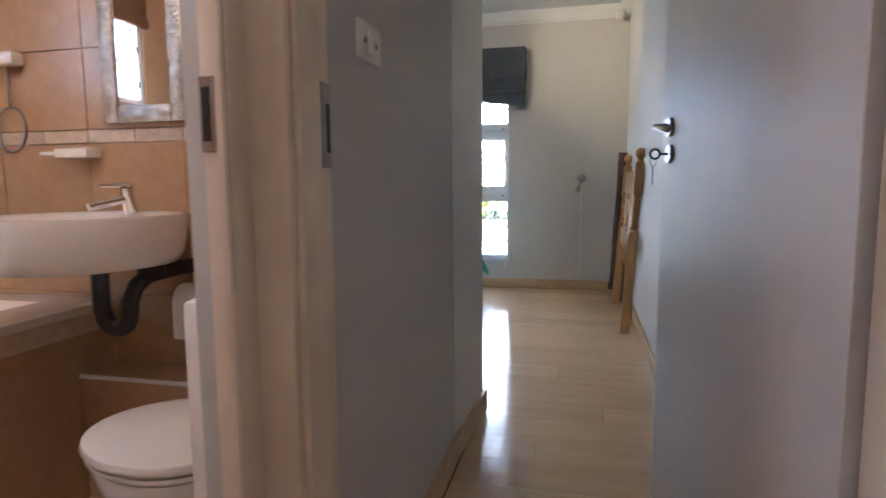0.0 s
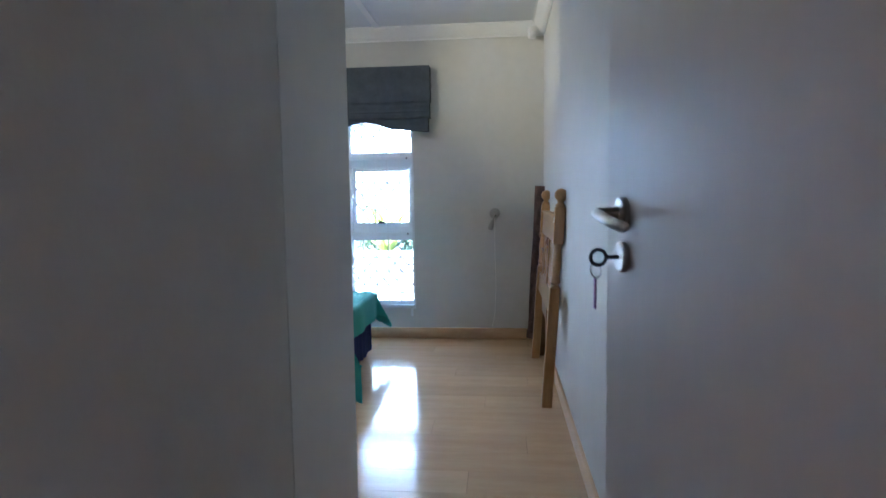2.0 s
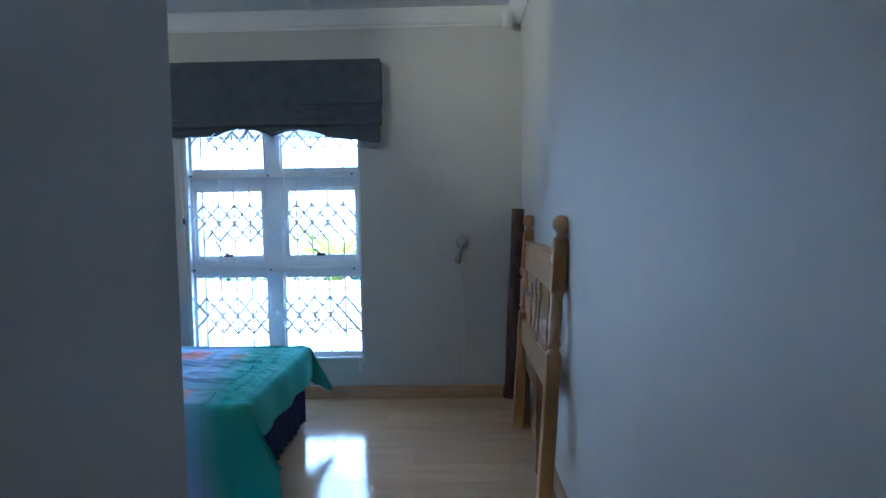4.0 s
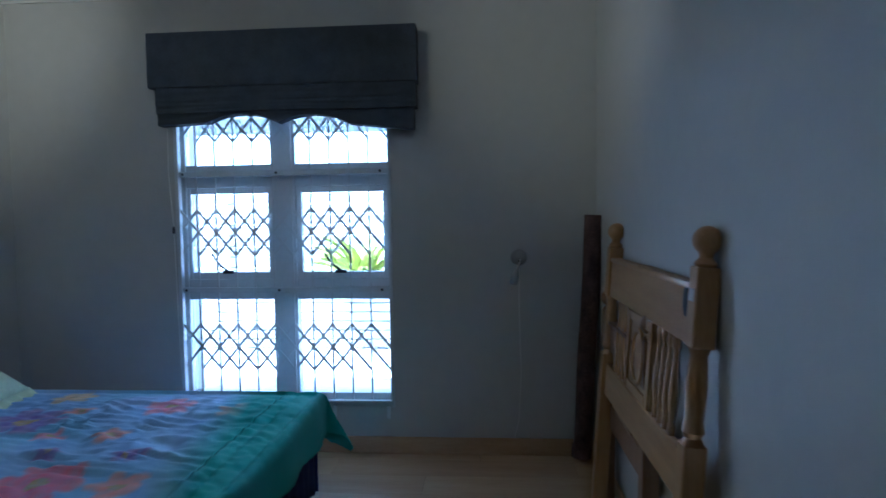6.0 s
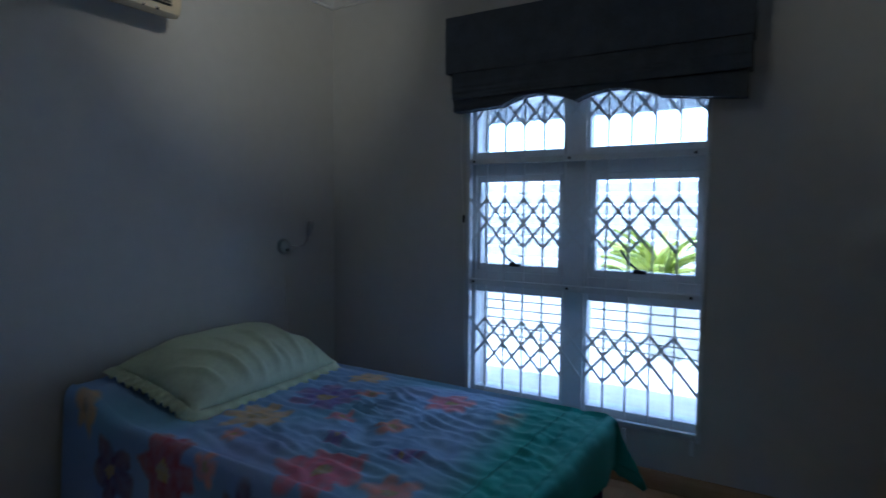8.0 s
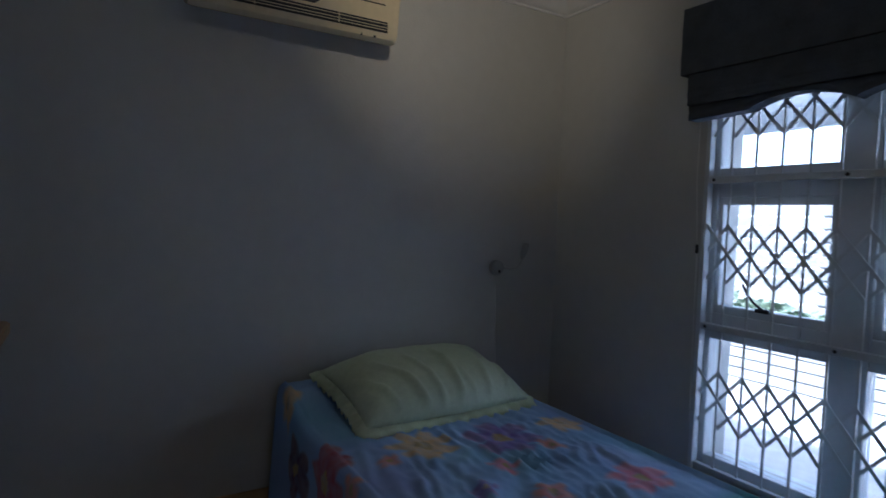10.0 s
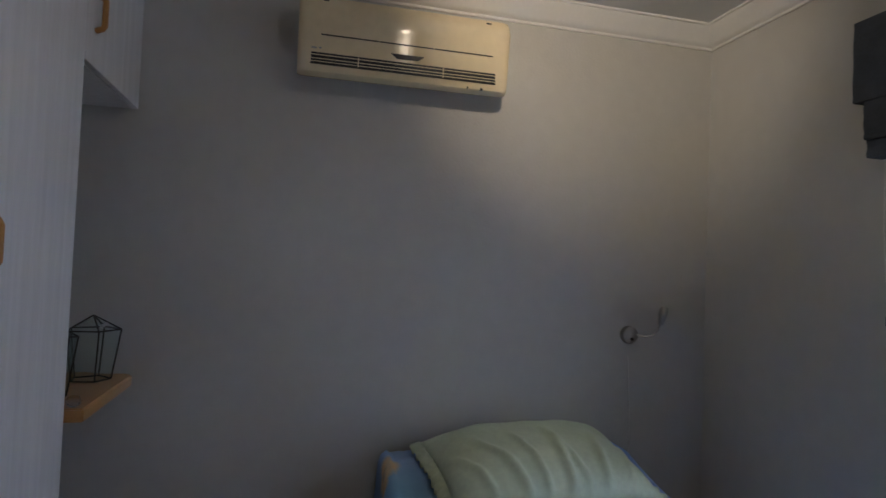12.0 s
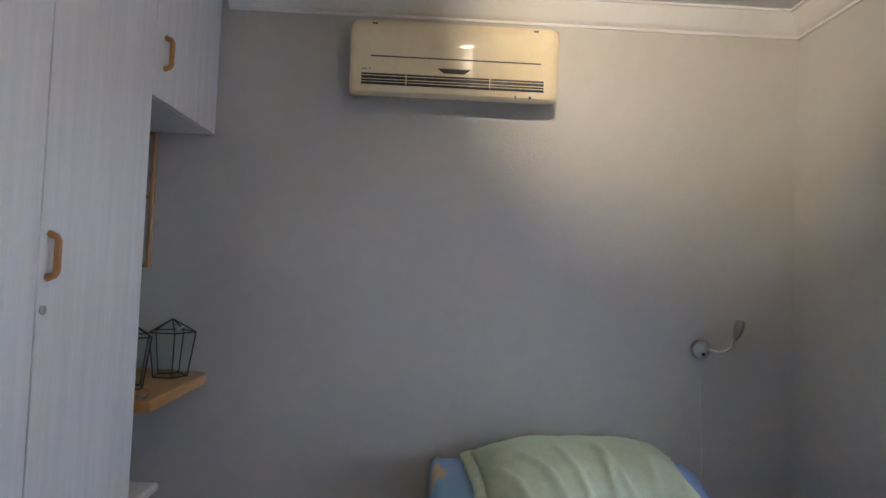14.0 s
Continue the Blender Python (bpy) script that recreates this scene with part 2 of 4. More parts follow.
built("wall_niche", boxes((XL, -0.36, YC - 0.15, YC, -0.1, TOP)), WALL, "pale grey painted wall behind the wardrobe", "wall")
bm = bmesh.new()
prism(bm, [(BX1, 2.14), (XC, 2.14), (XC - 0.004, 3.18), (-0.36, 3.18), (-0.36, 2.95), (BX1, 2.95)], "z", -0.1, TOP)
built("wall_entrance", bm, WALL, "grey painted entrance wall with a light switch", "wall", smooth=0)
bm = bmesh.new()
prism(bm, [(-0.36, 3.181), (XC - 0.002, 3.181), (XC + 0.022, 3.655), (XC + 0.014, 3.668), (-0.36, 3.718)], "z", -0.1, TOP)
built("wall_pier", bm, PIER, "smooth pale grey pier at the end of the entrance wall", "wall", smooth=0)
# wall round the bedroom door, lobby walls
DX0, DX1, DH = -0.087, 0.705, 2.05
built("wall_door_head", boxes((BX1 + 0.13, XR, YD, YD + 0.12, DH + 0.03, TOP)), WALL, "grey painted wall over the bedroom door", "wall")
LX = -0.155
built("wall_lobby", boxes((LX - 0.1, LX, -0.6, 1.0, -0.1, TOP), (LX - 0.1, LX, 1.0, 1.945, DH + 0.03, TOP), (LX - 0.1, LX - 0.002, 1.985, 2.14, -0.1, TOP)), WALL, "cream painted lobby wall with bathroom doorway", "wall")
built("wall_lobby_end", boxes((LX - 0.1, XR, -0.8, -0.6, -0.1, TOP)), WALL, "plain painted lobby end wall", "wall")


def cornice(bm, a, b, out):
    """A coved cornice along the top of a wall from a to b, out: the way into the room."""
    prof = [(0.0, 2.425), (0.010, 2.425), (0.012, 2.436), (0.024, 2.44), (0.036, 2.452), (0.06, 2.485), (0.078, 2.502), (0.082, 2.51), (0.094, 2.511), (0.094, TOP + 0.002), (0, TOP + 0.002)]
    rings = []
    for p in (a, b):
        rings.append([bm.verts.new((p[0] + out[0] * u, p[1] + out[1] * u, z)) for u, z in prof])
    n = len(prof)
    for k in range(n):
        bm.faces.new((rings[0][k], rings[0][(k + 1) % n], rings[1][(k + 1) % n], rings[1][k]))
    bm.faces.new(rings[0])
    bm.faces.new(rings[1][::-1])


for nm, a, b, o in (("cornice_window", (XL, YW), (XR, YW), (0, -1)), ("cornice_bed", (XL, 4.225), (XL, YW), (1, 0)), ("cornice_right", (XR, 2.2), (XR, YW), (-1, 0))):
    bm = bmesh.new()
    cornice(bm, a, b, o)
    built(nm, bm, TRIM, "white coved plaster cornice", "cornice")
built("ceiling_joint", boxes((-0.62, -0.57, 2.2, YW - 0.09, TOP - 0.008, TOP - 0.001), bevel=0.002), TRIM, "white ceiling cover strip", "trim")


def skirting(nm, x0, x1, y0, y1):
    bm = boxes((x0, x1, y0, y1, 0, 0.088), bevel=0.005, seg=2)
    built(nm, bm, BASE, "varnished pine skirting board", "baseboard")


skirting("baseboard_window", XL + 0.02, XR - 0.02, YW - 0.018, YW - 0.001)
skirting("baseboard_right", XR - 0.018, XR - 0.001, 2.2, YW - 0.001)
skirting("baseboard_bed", XL + 0.001, XL + 0.018, YC, YW - 0.02)
bm = bmesh.new()
prism(bm, [(XC + 0.001, 2.16), (XC + 0.016, 2.16), (XC + 0.013, 3.18), (XC + 0.038, 3.685), (-0.3, 3.735), (-0.3, 3.72), (XC + 0.022, 3.67), (XC - 0.001, 3.18)], "z", 0, 0.088)
built("baseboard_entrance", bm, BASE, "varnished pine skirting board round the corner", "baseboard")

# ---- bedroom door and frames ----
def door_frame(name, label, posts, head):
    f = thing(name, (0, 2.0, 0), label, "door frame", kind="structure")
    for p in posts:
        part("jamb", boxes(p, bevel=0.006, seg=2), FRAMEW, f)
    part("head", boxes(head, bevel=0.006, seg=2), FRAMEW, f)
    return f


f1 = door_frame("door_frame_1", "cream enamelled bedroom door frame, warmed in colour for the bathroom light", [(LX + 0.004, DX0, 1.985, 2.138, 0, DH), (DX1, XR - 0.002, 1.9, 2.072, 0, DH)], (LX + 0.004, XR - 0.002, 1.985, 2.138, DH, DH + 0.05))
part("door_stop", boxes((DX0, DX0 + 0.012, 2.0, 2.075, 0, DH), bevel=0.003), FRAMEW, f1)
part("strike_plate", boxes((DX0 - 0.001, DX0 + 0.003, 2.1, 2.132, 1.025, 1.165), bevel=0.001), STEEL, f1, "brushed steel strike plate")
part("latch_hole", boxes((DX0 + 0.001, DX0 + 0.004, 2.114, 2.126, 1.05, 1.13)), BLACKP, f1, "dark latch slot")
f2 = door_frame("door_frame_2", "cream enamelled bathroom door frame, warmed in colour for the bathroom light", [(LX - 0.042, LX + 0.006, 1.94, 2.0, 0, DH), (LX - 0.042, LX + 0.006, 0.97, 1.02, 0, DH)], (LX - 0.042, LX + 0.006, 0.97, 1.984, DH, DH + 0.05))
part("door_stop", boxes((LX - 0.012, LX + 0.004, 1.928, 1.941, 0, DH), bevel=0.003), FRAMEW, f2)
part("strike_plate", boxes((LX - 0.041, LX - 0.018, 1.936, 1.941, 1.045, 1.15), bevel=0.001), STEEL, f2, "brushed steel strike plate")
part("latch_hole", boxes((LX - 0.036, LX - 0.024, 1.9345, 1.938, 1.06, 1.135)), BLACKP, f2, "dark latch slot")

hinge, swing = Vector((0.688, 2.08, 0)), math.atan2(3.02 - 2.08, 0.556 - 0.688) - math.pi / 2
door = thing("door_1", hinge, "white enamelled flush bedroom door standing open", "door")
door.matrix_basis = Matrix.Translation(hinge) @ Matrix.Rotation(swing, 4, "Z")
DM = Matrix.Translation(hinge) @ Matrix.Rotation(swing, 4, "Z")
bm = boxes((0.0, 0.031, 0.004, 0.947, 0.006, 2.03), bevel=0.002)
bm.transform(DM)
part("leaf", bm, DOORW, door)


def lever_set(side):
    """Lever handle on a round rose, over a round key plate; side -1 is the face towards the doorway."""
    x = 0.0 if side < 0 else 0.031
    s = side
    bm = bmesh.new()
    turn = Matrix.Rotation(math.pi / 2 * s, 4, "Y")
    lathe(bm, [(0.027, 0.0), (0.027, 0.006), (0.024, 0.010), (0.010, 0.011), (0.009, 0.036), (0.0095, 0.046)], DM @ Matrix.Translation((x, 0.862, 1.146)) @ turn)
    h = part("lever_handle", bm, STEEL, door, "brushed steel lever handle")
    bm = bmesh.new()
    pts = [(x + s * 0.042, 0.867, 1.147), (x + s * 0.05, 0.84, 1.145), (x + s * 0.052, 0.80, 1.139), (x + s * 0.050, 0.76, 1.131), (x + s * 0.046, 0.742, 1.127)]
    tube(bm, [Vector(pts[0]).lerp(pts[1], 0.0)] + [Vector(a).lerp(b, f) for a, b in zip(pts, pts[1:]) for f in (0.5, 1.0)], 0.0105, 16)
    for p in (pts[0], pts[-1]):
        bmesh.ops.create_uvsphere(bm, u_segments=12, v_segments=8, radius=0.0104, matrix=Matrix.Translation(p))
    for v in bm.verts:
        v.co.z = 1.139 + (v.co.z - 1.139) * 0.8
    bm.transform(DM)
    part("lever", bm, STEEL, h, smooth=70)
    bm = bmesh.new()
    lathe(bm, [(0.026, 0.0), (0.026, 0.006), (0.022, 0.009), (0.008, 0.009)], DM @ Matrix.Translation((x, 0.862, 1.073)) @ turn)
    part("key_plate", bm, STEEL, door, "round steel key plate")


lever_set(-1)
lever_set(1)
bm = boxes((0.005, 0.026, 0.945, 0.9485, 1.03, 1.19), bevel=0.001)
bm.transform(DM)
part("lock_plate", bm, STEEL, door, "steel lock face plate")
keys = thing("door_key", DM @ Vector((-0.03, 0.862, 1.0)), "iron key with a lilac tag hanging from the lock", "key")
bm = bmesh.new()
rod(bm, (-0.006, 0.862, 1.073), (-0.03, 0.862, 1.073), 0.0032)
tube(bm, [(-0.043 + 0.013 * math.cos(a), 0.862 + 0.0, 1.073 + 0.013 * math.sin(a)) for a in np.linspace(0, 6.2, 15)], 0.0032, 6)
bm.transform(DM)
part("key", bm, DARKM, keys)
bm = bmesh.new()
tube(bm, [(-0.047 + 0.009 * math.cos(a), 0.862 + 0.009 * math.sin(a) * 0.4, 1.052 + 0.012 * math.sin(a)) for a in np.linspace(0, 6.2, 13)], 0.0012, 5)
bm.transform(DM)
part("ring", bm, STEEL, keys)
bm = boxes((-0.0495, -0.0465, 0.857, 0.867, 0.987, 1.039), bevel=0.0015)
bm.transform(DM)
part("tag", bm, PURPLE, keys, "lilac plastic tag")

# light switch
sw = thing("light_switch", (XC, 2.362, 1.282), "white plastic light switch on the entrance wall", "light switch")
part("plate", boxes((XC - 0.004, XC + 0.006, 2.298, 2.426, 1.245, 1.319), bevel=0.003, seg=2), WHITEP, sw)
part("rocker", boxes((XC + 0.005, XC + 0.012, 2.35, 2.374, 1.26, 1.304), bevel=0.002), WHITEP, sw)
for y in (2.33, 2.394):
    bm = bmesh.new()
    rod(bm, (XC + 0.005, y, 1.282), (XC + 0.008, y, 1.282), 0.006, 10)
    part("screw", bm, BROWN, sw)

# ---- window ----
win = thing("window_1", ((WX0 + WX1) / 2, YW + 0.08, WZ0), "white painted window with six panes", "window", kind="structure")
FY0, FY1 = YW + 0.055, YW + 0.12
part("frame", boxes((WX0, WX0 + 0.027, FY0, FY1, WZ0, WZ1), (WX1 - 0.018, WX1, FY0, FY1, WZ0, WZ1), bevel=0.003), UPVC, win)
part("mullion", boxes((-0.988, -0.862, FY0 - 0.002, FY1, WZ0, WZ1), bevel=0.003), UPVC, win)
for z0, z1 in ((WZ0, 0.305), (0.815, 0.928), (1.425, 1.547), (1.93, WZ1)):
    for x0, x1 in ((WX0 + 0.027, -0.988), (-0.862, WX1 - 0.018)):
        part("transom", boxes((x0, x1, FY0 + 0.002, FY1, z0, z1), bevel=0.003), UPVC, win)
for x0, x1 in ((WX0 + 0.027, -0.988), (-0.862, WX1 - 0.018)):
    a, b = x0 + (0.022 if x0 < -1 else 0.03), x1 - 0.03
    sash = part("sash", boxes((x0, a, FY0 + 0.008, FY1 - 0.012, 0.928, 1.425), (b, x1, FY0 + 0.008, FY1 - 0.012, 0.928, 1.425), (a, b, FY0 + 0.008, FY1 - 0.012, 0.928, 0.964), (a, b, FY0 + 0.008, FY1 - 0.012, 1.392, 1.425), bevel=0.003), UPVC, win)
    for z0, z1, c0, c1 in ((0.305, 0.815, x0, x1), (0.964, 1.392, a, b), (1.547, 1.93, x0, x1)):
        pane = part("pane", boxes((c0 + 0.001, c1 - 0.001, FY0 + 0.03, FY0 + 0.034, z0, z1)), GLASS, win)
        pane.visible_shadow = False
    cx = (a + b) / 2 - 0.01
    bm = bmesh.new()
    tube(bm, [(cx - 0.085, FY0 - 0.012, 1.065), (cx - 0.06, FY0 - 0.02, 1.03), (cx - 0.035, FY0 - 0.018, 1.0), (cx, FY0 - 0.01, 0.972)], 0.0055, 6)
    box(bm, cx - 0.03, cx + 0.03, FY0 - 0.014, FY0 + 0.01, 0.958, 0.975, bevel=0.003)
    part("window_stay", bm, DARKM, win, "dark iron peg stay")
part("window_sill", boxes((WX0 - 0.02, WX1 + 0.02, YW + 0.12, YW + 0.3, WZ0 - 0.05, WZ0 - 0.001), bevel=0.004), UPVC, win)

# security grille, in the reveal in front of the window
gr = thing("security_grille", ((WX0 + WX1) / 2, YW + 0.01, WZ0), "white sliding trellis security grille", "security grille")
GY = YW + 0.008
for x in (WX0 - 0.002, WX1 - 0.012):
    part("upright", boxes((x, x + 0.02, GY - 0.014, GY + 0.02, WZ0 - 0.015, WZ1), bevel=0.002), GRILLE, gr)
for z in (WZ0 + 0.005, 0.872, 1.495):
    r = part("rail", boxes((WX0 + 0.012, WX1 - 0.012, GY - 0.008, GY + 0.016, z - 0.014, z + 0.014), bevel=0.002), GRILLE, gr)
    if z > 0.5:
        for x in (WX0 + 0.04, -0.945, WX1 - 0.05):
            bm = bmesh.new()
            rod(bm, (x, GY - 0.012, z), (x, GY - 0.006, z), 0.007, 8)
            part("bolt", bm, DARKM, r)
PITCH = 0.1038
xs = [-1.4835] + [-1.388 + PITCH * k for k in range(10)]
for x in xs:
    part("bar", boxes((x - 0.0042, x + 0.0042, GY - 0.001, GY + 0.006, WZ0 + 0.005, WZ1 - 0.02)), GRILLE, gr)
for zc in (0.567, 1.185, 1.79):
    for k, x in enumerate(xs):
        for d in (1, -1):
            # each flat runs across two pitches of the band
            x0, x1 = x, x + PITCH * 2 * d
            x1 = min(max(x1, WX0), WX1)
            if abs(x1 - x0) < 0.02:
                continue
            run = abs(x1 - x0) / (2 * PITCH)
            z0, z1 = zc + 0.123, zc + 0.123 - 0.246 * run
            bm = bmesh.new()
            v = Vector((x1 - x0, 0, z1 - z0))
            n = Vector((-v.z, 0, v.x)).normalized() * 0.0066
            y = GY - 0.006 if d > 0 else GY + 0.009
            q = [(x0 + n.x, z0 + n.z), (x1 + n.x, z1 + n.z), (x1 - n.x, z1 - n.z), (x0 - n.x, z0 - n.z)]
            prism(bm, q, "y", y, y + 0.003)
            part("lattice_flat", bm, GRILLE, gr, smooth=0)
for x in (WX0 + 0.83, WX1 - 0.035):
    part("bracket", boxes((x, x + 0.018, YW - 0.006, YW + 0.004, WZ0 - 0.075, WZ0 - 0.01), bevel=0.002), GRILLE, gr)

# ---- roman blind ----
bl = thing("roman_blind", (-0.885, 6.66, 1.74), "dark slate cloth roman blind drawn up over the window", "blind")


def cloth_sheet(x0, x1, z_top, bottom, y0, y1, nx=90, nz=14, sag=0.0):
    """A hanging cloth with thickness; bottom: a function of x that gives its lower edge."""
    bm = bmesh.new()
    grid = []
    for side, y in ((0, y0), (1, y1)):
        rows = []
        for i in range(nx + 1):
            x = x0 + (x1 - x0) * i / nx
            zb = bottom(x)
            rows.append([bm.verts.new((x, y + 0.004 * noise.noise((x * 4, side * 3, k * 0.3 + z_top)), z_top + (zb - z_top) * k / nz)) for k in range(nz + 1)])
        grid.append(rows)
    for g in grid:
        for i in range(nx):
            for k in range(nz):
                bm.faces.new((g[i][k], g[i + 1][k], g[i + 1][k + 1], g[i][k + 1]))
    f, b = grid
    for i in range(nx):
        for k in (0, nz):
            bm.faces.new((f[i][k], f[i + 1][k], b[i + 1][k], b[i][k]))
    for k in range(nz):
        for i in (0, nx):
            bm.faces.new((f[i][k], f[i][k + 1], b[i][k + 1], b[i][k]))
    return bm


BLX0, BLX1 = -1.566, -0.180


def scallop(x):
    mid = -0.895
    drop = 0.022 * (x - mid) / 0.7
    u = abs(x - mid)
    if u < 0.36:
        return 1.74 - drop + 0.045 * math.sin(math.pi * min(1, u / 0.36) * 0.98) ** 0.8
    return 1.74 - drop - 0.022 * min(1, (u - 0.36) / 0.3)


part("valance", cloth_sheet(BLX0, BLX1, 2.206, lambda x: 1.93, 6.615, 6.729), BLIND, bl)
part("upper_fold", cloth_sheet(BLX0 + 0.035, BLX1 - 0.006, 1.945, lambda x: 1.838 + 0.004 * math.sin(x * 5), 6.622, 6.715), BLIND, bl)
part("middle_fold", cloth_sheet(BLX0 + 0.04, BLX1 - 0.004, 1.862, lambda x: 1.802 + 0.003 * math.sin(x * 6 + 1), 6.618, 6.71), BLIND, bl)
part("lower_fold", cloth_sheet(BLX0 + 0.038, BLX1 - 0.016, 1.83, scallop, 6.634, 6.700, nx=120), BLIND, bl)
bm = bmesh.new()
tube(bm, [(BLX0 + 0.05, 6.70, 1.76), (BLX0 + 0.045, 6.705, 1.5), (BLX0 + 0.06, 6.712, 1.2), (BLX0 + 0.065, 6.714, 0.8), (BLX0 + 0.07, 6.716, 0.45)], 0.0018, 5)
cord = part("cord", bm, WHITEP, bl)
bm = bmesh.new()
lathe(bm, [(0.003, -0.02), (0.007, -0.015), (0.007, 0.015), (0.003, 0.02)], Matrix.Translation((BLX0 + 0.06, 6.712, 1.2)), 10)
part("toggle", bm, DARKM, cord)


# ---- bed ----
HX, FX, NY, OY, TZ = -2.40, -0.60, 5.21, 6.22, 0.475
bed = thing("bed", ((HX + FX) / 2, (NY + OY) / 2, 0), "single bed with a navy valance against the grey wall", "bed")
part("base", boxes((HX, FX - 0.02, NY + 0.02, OY - 0.02, 0.08, 0.26), bevel=0.02, seg=2), NAVY, bed)
part("mattress", boxes((HX, FX - 0.005, NY + 0.01, OY - 0.01, 0.262, TZ - 0.03), bevel=0.05, seg=3), WHITEP, bed)
for x in (HX + 0.1, FX - 0.1):
    for y in (NY + 0.1, OY - 0.1):
        bm = bmesh.new()
        rod(bm, (x, y, 0), (x, y, 0.085), 0.025, 12)
        part("leg", bm, BROWN, bed)
bm = bmesh.new()
pts = []
for i in range(181):
    s = i / 180
    per = [(HX, NY), (FX, NY), (FX, OY), (HX, OY)]
    seg = s * 3
    k = min(2, int(seg))
    u = seg - k
    x, y = per[k][0] + (per[k + 1][0] - per[k][0]) * u, per[k][1] + (per[k + 1][1] - per[k][1]) * u
    o = (0, -1) if k == 0 else (1, 0) if k == 1 else (0, 1)
    w = 0.010 * math.sin(i * 1.3) + 0.006 * math.sin(i * 0.37)
    pts.append([bm.verts.new((x + o[0] * w * f - o[0] * 0.012, y + o[1] * w * f - o[1] * 0.012, z)) for f, z in ((0.2, 0.27), (0.7, 0.17), (1, 0.03))])
for a, b in zip(pts, pts[1:]):
    for k in range(2):
        bm.faces.new((a[k], b[k], b[k + 1], a[k + 1]))
val = part("valance", bm, NAVY, bed)
val.modifiers.new("thick", "SOLIDIFY").thickness = 0.004

# bedspread: a cloth of its own, printed with large flowers
OVN, OVF, OVO = 0.44, 0.20, 0.22


def drape(u, v):
    """Cloth point: u from the head towards the foot, v across, in metres from the mattress edge when beyond it."""
    du = max(0.0, u - FX)
    dn = max(0.0, NY - v)
    do = max(0.0, v - OY)
    x, y = min(u, FX), min(max(v, NY), OY)
    dv = dn or do
    sgn = -1 if dn else 1
    d = math.hypot(du, dv)
    z = TZ
    if d > 0:
        turn = min(1.0, d / 0.07)
        ex, ey = du / d, sgn * dv / d
        both = min(du, dv)
        if dn and du:
            ex, ey = Vector((du * 4, -dn)).normalized()
        out = 0.045 * math.sin(turn * math.pi / 2) + 0.10 * max(0, d - 0.05) * (0.4 + (1.6 * both / 0.2 if both else 0)) + 0.55 * both * (1 if do else 0.7)
        fold = 0.012 * math.sin(u * 17 + v * 3) * min(1, d / 0.2) if dv > du else 0.010 * math.sin(v * 19) * min(1, d / 0.2)
        x += ex * out + (0 if dv > du else fold)
        y += ey * out * (0.35 if do and du else 1) + (fold if dv > du else 0)
        z = TZ - (0.035 * (1 - math.cos(turn * math.pi / 2)) + max(0, d - 0.045) * 0.98)
        z = max(z, 0.012)
    else:
        edge = min(FX - u, v - NY, OY - v)
        z += 0.012 * min(1, max(0, edge) / 0.12) - 0.012 + 0.006 * noise.noise((u * 3, v * 3, 0.2)) * min(1, edge / 0.05)
        wr = math.exp(-((u + 1.25) / 0.5) ** 2) * math.exp(-((v - 5.62) / 0.4) ** 2)
        z += 0.022 * wr * math.sin((v + 0.3 * u) * 95 + 9 * noise.noise((u * 3.5, v * 5, 1.0))) * max(0.0, 0.25 + noise.noise((u * 6, v * 9, 4.0)))
        z += 0.010 * (noise.noise((u * 7, v * 22, 14.0)) + 0.5 * noise.noise((u * 20, v * 40, 15.0))) * min(1, max(0, edge) / 0.1)
        z += 0.006 * math.sin(u * 60 + 2 * noise.noise((u * 4, v * 4, 7))) * noise.noise((u * 6, v * 6, 9))
    # the cloth rises over a cushion beneath it at the head
    rise = 0.085 * min(1, max(0, (-1.98 - u) / 0.3)) ** 1.5 * min(1, max(0, 1 - d / 0.3))
    return Vector((x, y, z + rise))


FLOWERS = [(-1.165, 6.02, 0.095, "pink", 5), (-1.17, 5.29, 0.13, "rose", 6), (-1.69, 5.50, 0.115, "gold", 7), (-1.63, 5.81, 0.14, "violet", 6), (-1.67, 6.13, 0.09, "gold", 6),
           (-0.86, 5.97, 0.075, "coral", 5), (-1.2, 5.68, 0.06, "coral", 5), (-0.93, 5.30, 0.075, "coral", 5), (-1.88, 5.40, 0.07, "rose", 5), (-1.42, 5.66, 0.05, "pink", 5),
           (-1.75, 5.10, 0.14, "red", 6), (-1.35, 5.05, 0.10, "plum", 6), (-2.05, 5.02, 0.11, "plum", 5), (-1.5, 5.92, 0.05, "coral", 5), (-1.05, 5.08, 0.11, "red", 6),
           (-2.25, 5.15, 0.07, "gold", 5), (-1.62, 5.33, 0.04, "coral", 5), (-2.0, 5.72, 0.07, "rose", 5), (-1.02, 5.50, 0.06, "violet", 5), (-1.3, 5.50, 0.05, "violet", 5),
           (-1.55, 5.15, 0.05, "coral", 5), (-2.3, 6.1, 0.08, "rose", 5)]
INK = {"pink": (0.85, 0.25, 0.38), "rose": (0.82, 0.16, 0.28), "gold": (0.85, 0.58, 0.22), "violet": (0.25, 0.14, 0.56), "coral": (0.85, 0.34, 0.26), "red": (0.5, 0.05, 0.07), "plum": (0.13, 0.04, 0.16)}


def lerp(a, b, f):
    return tuple(p + (q - p) * f for p, q in zip(a, b))


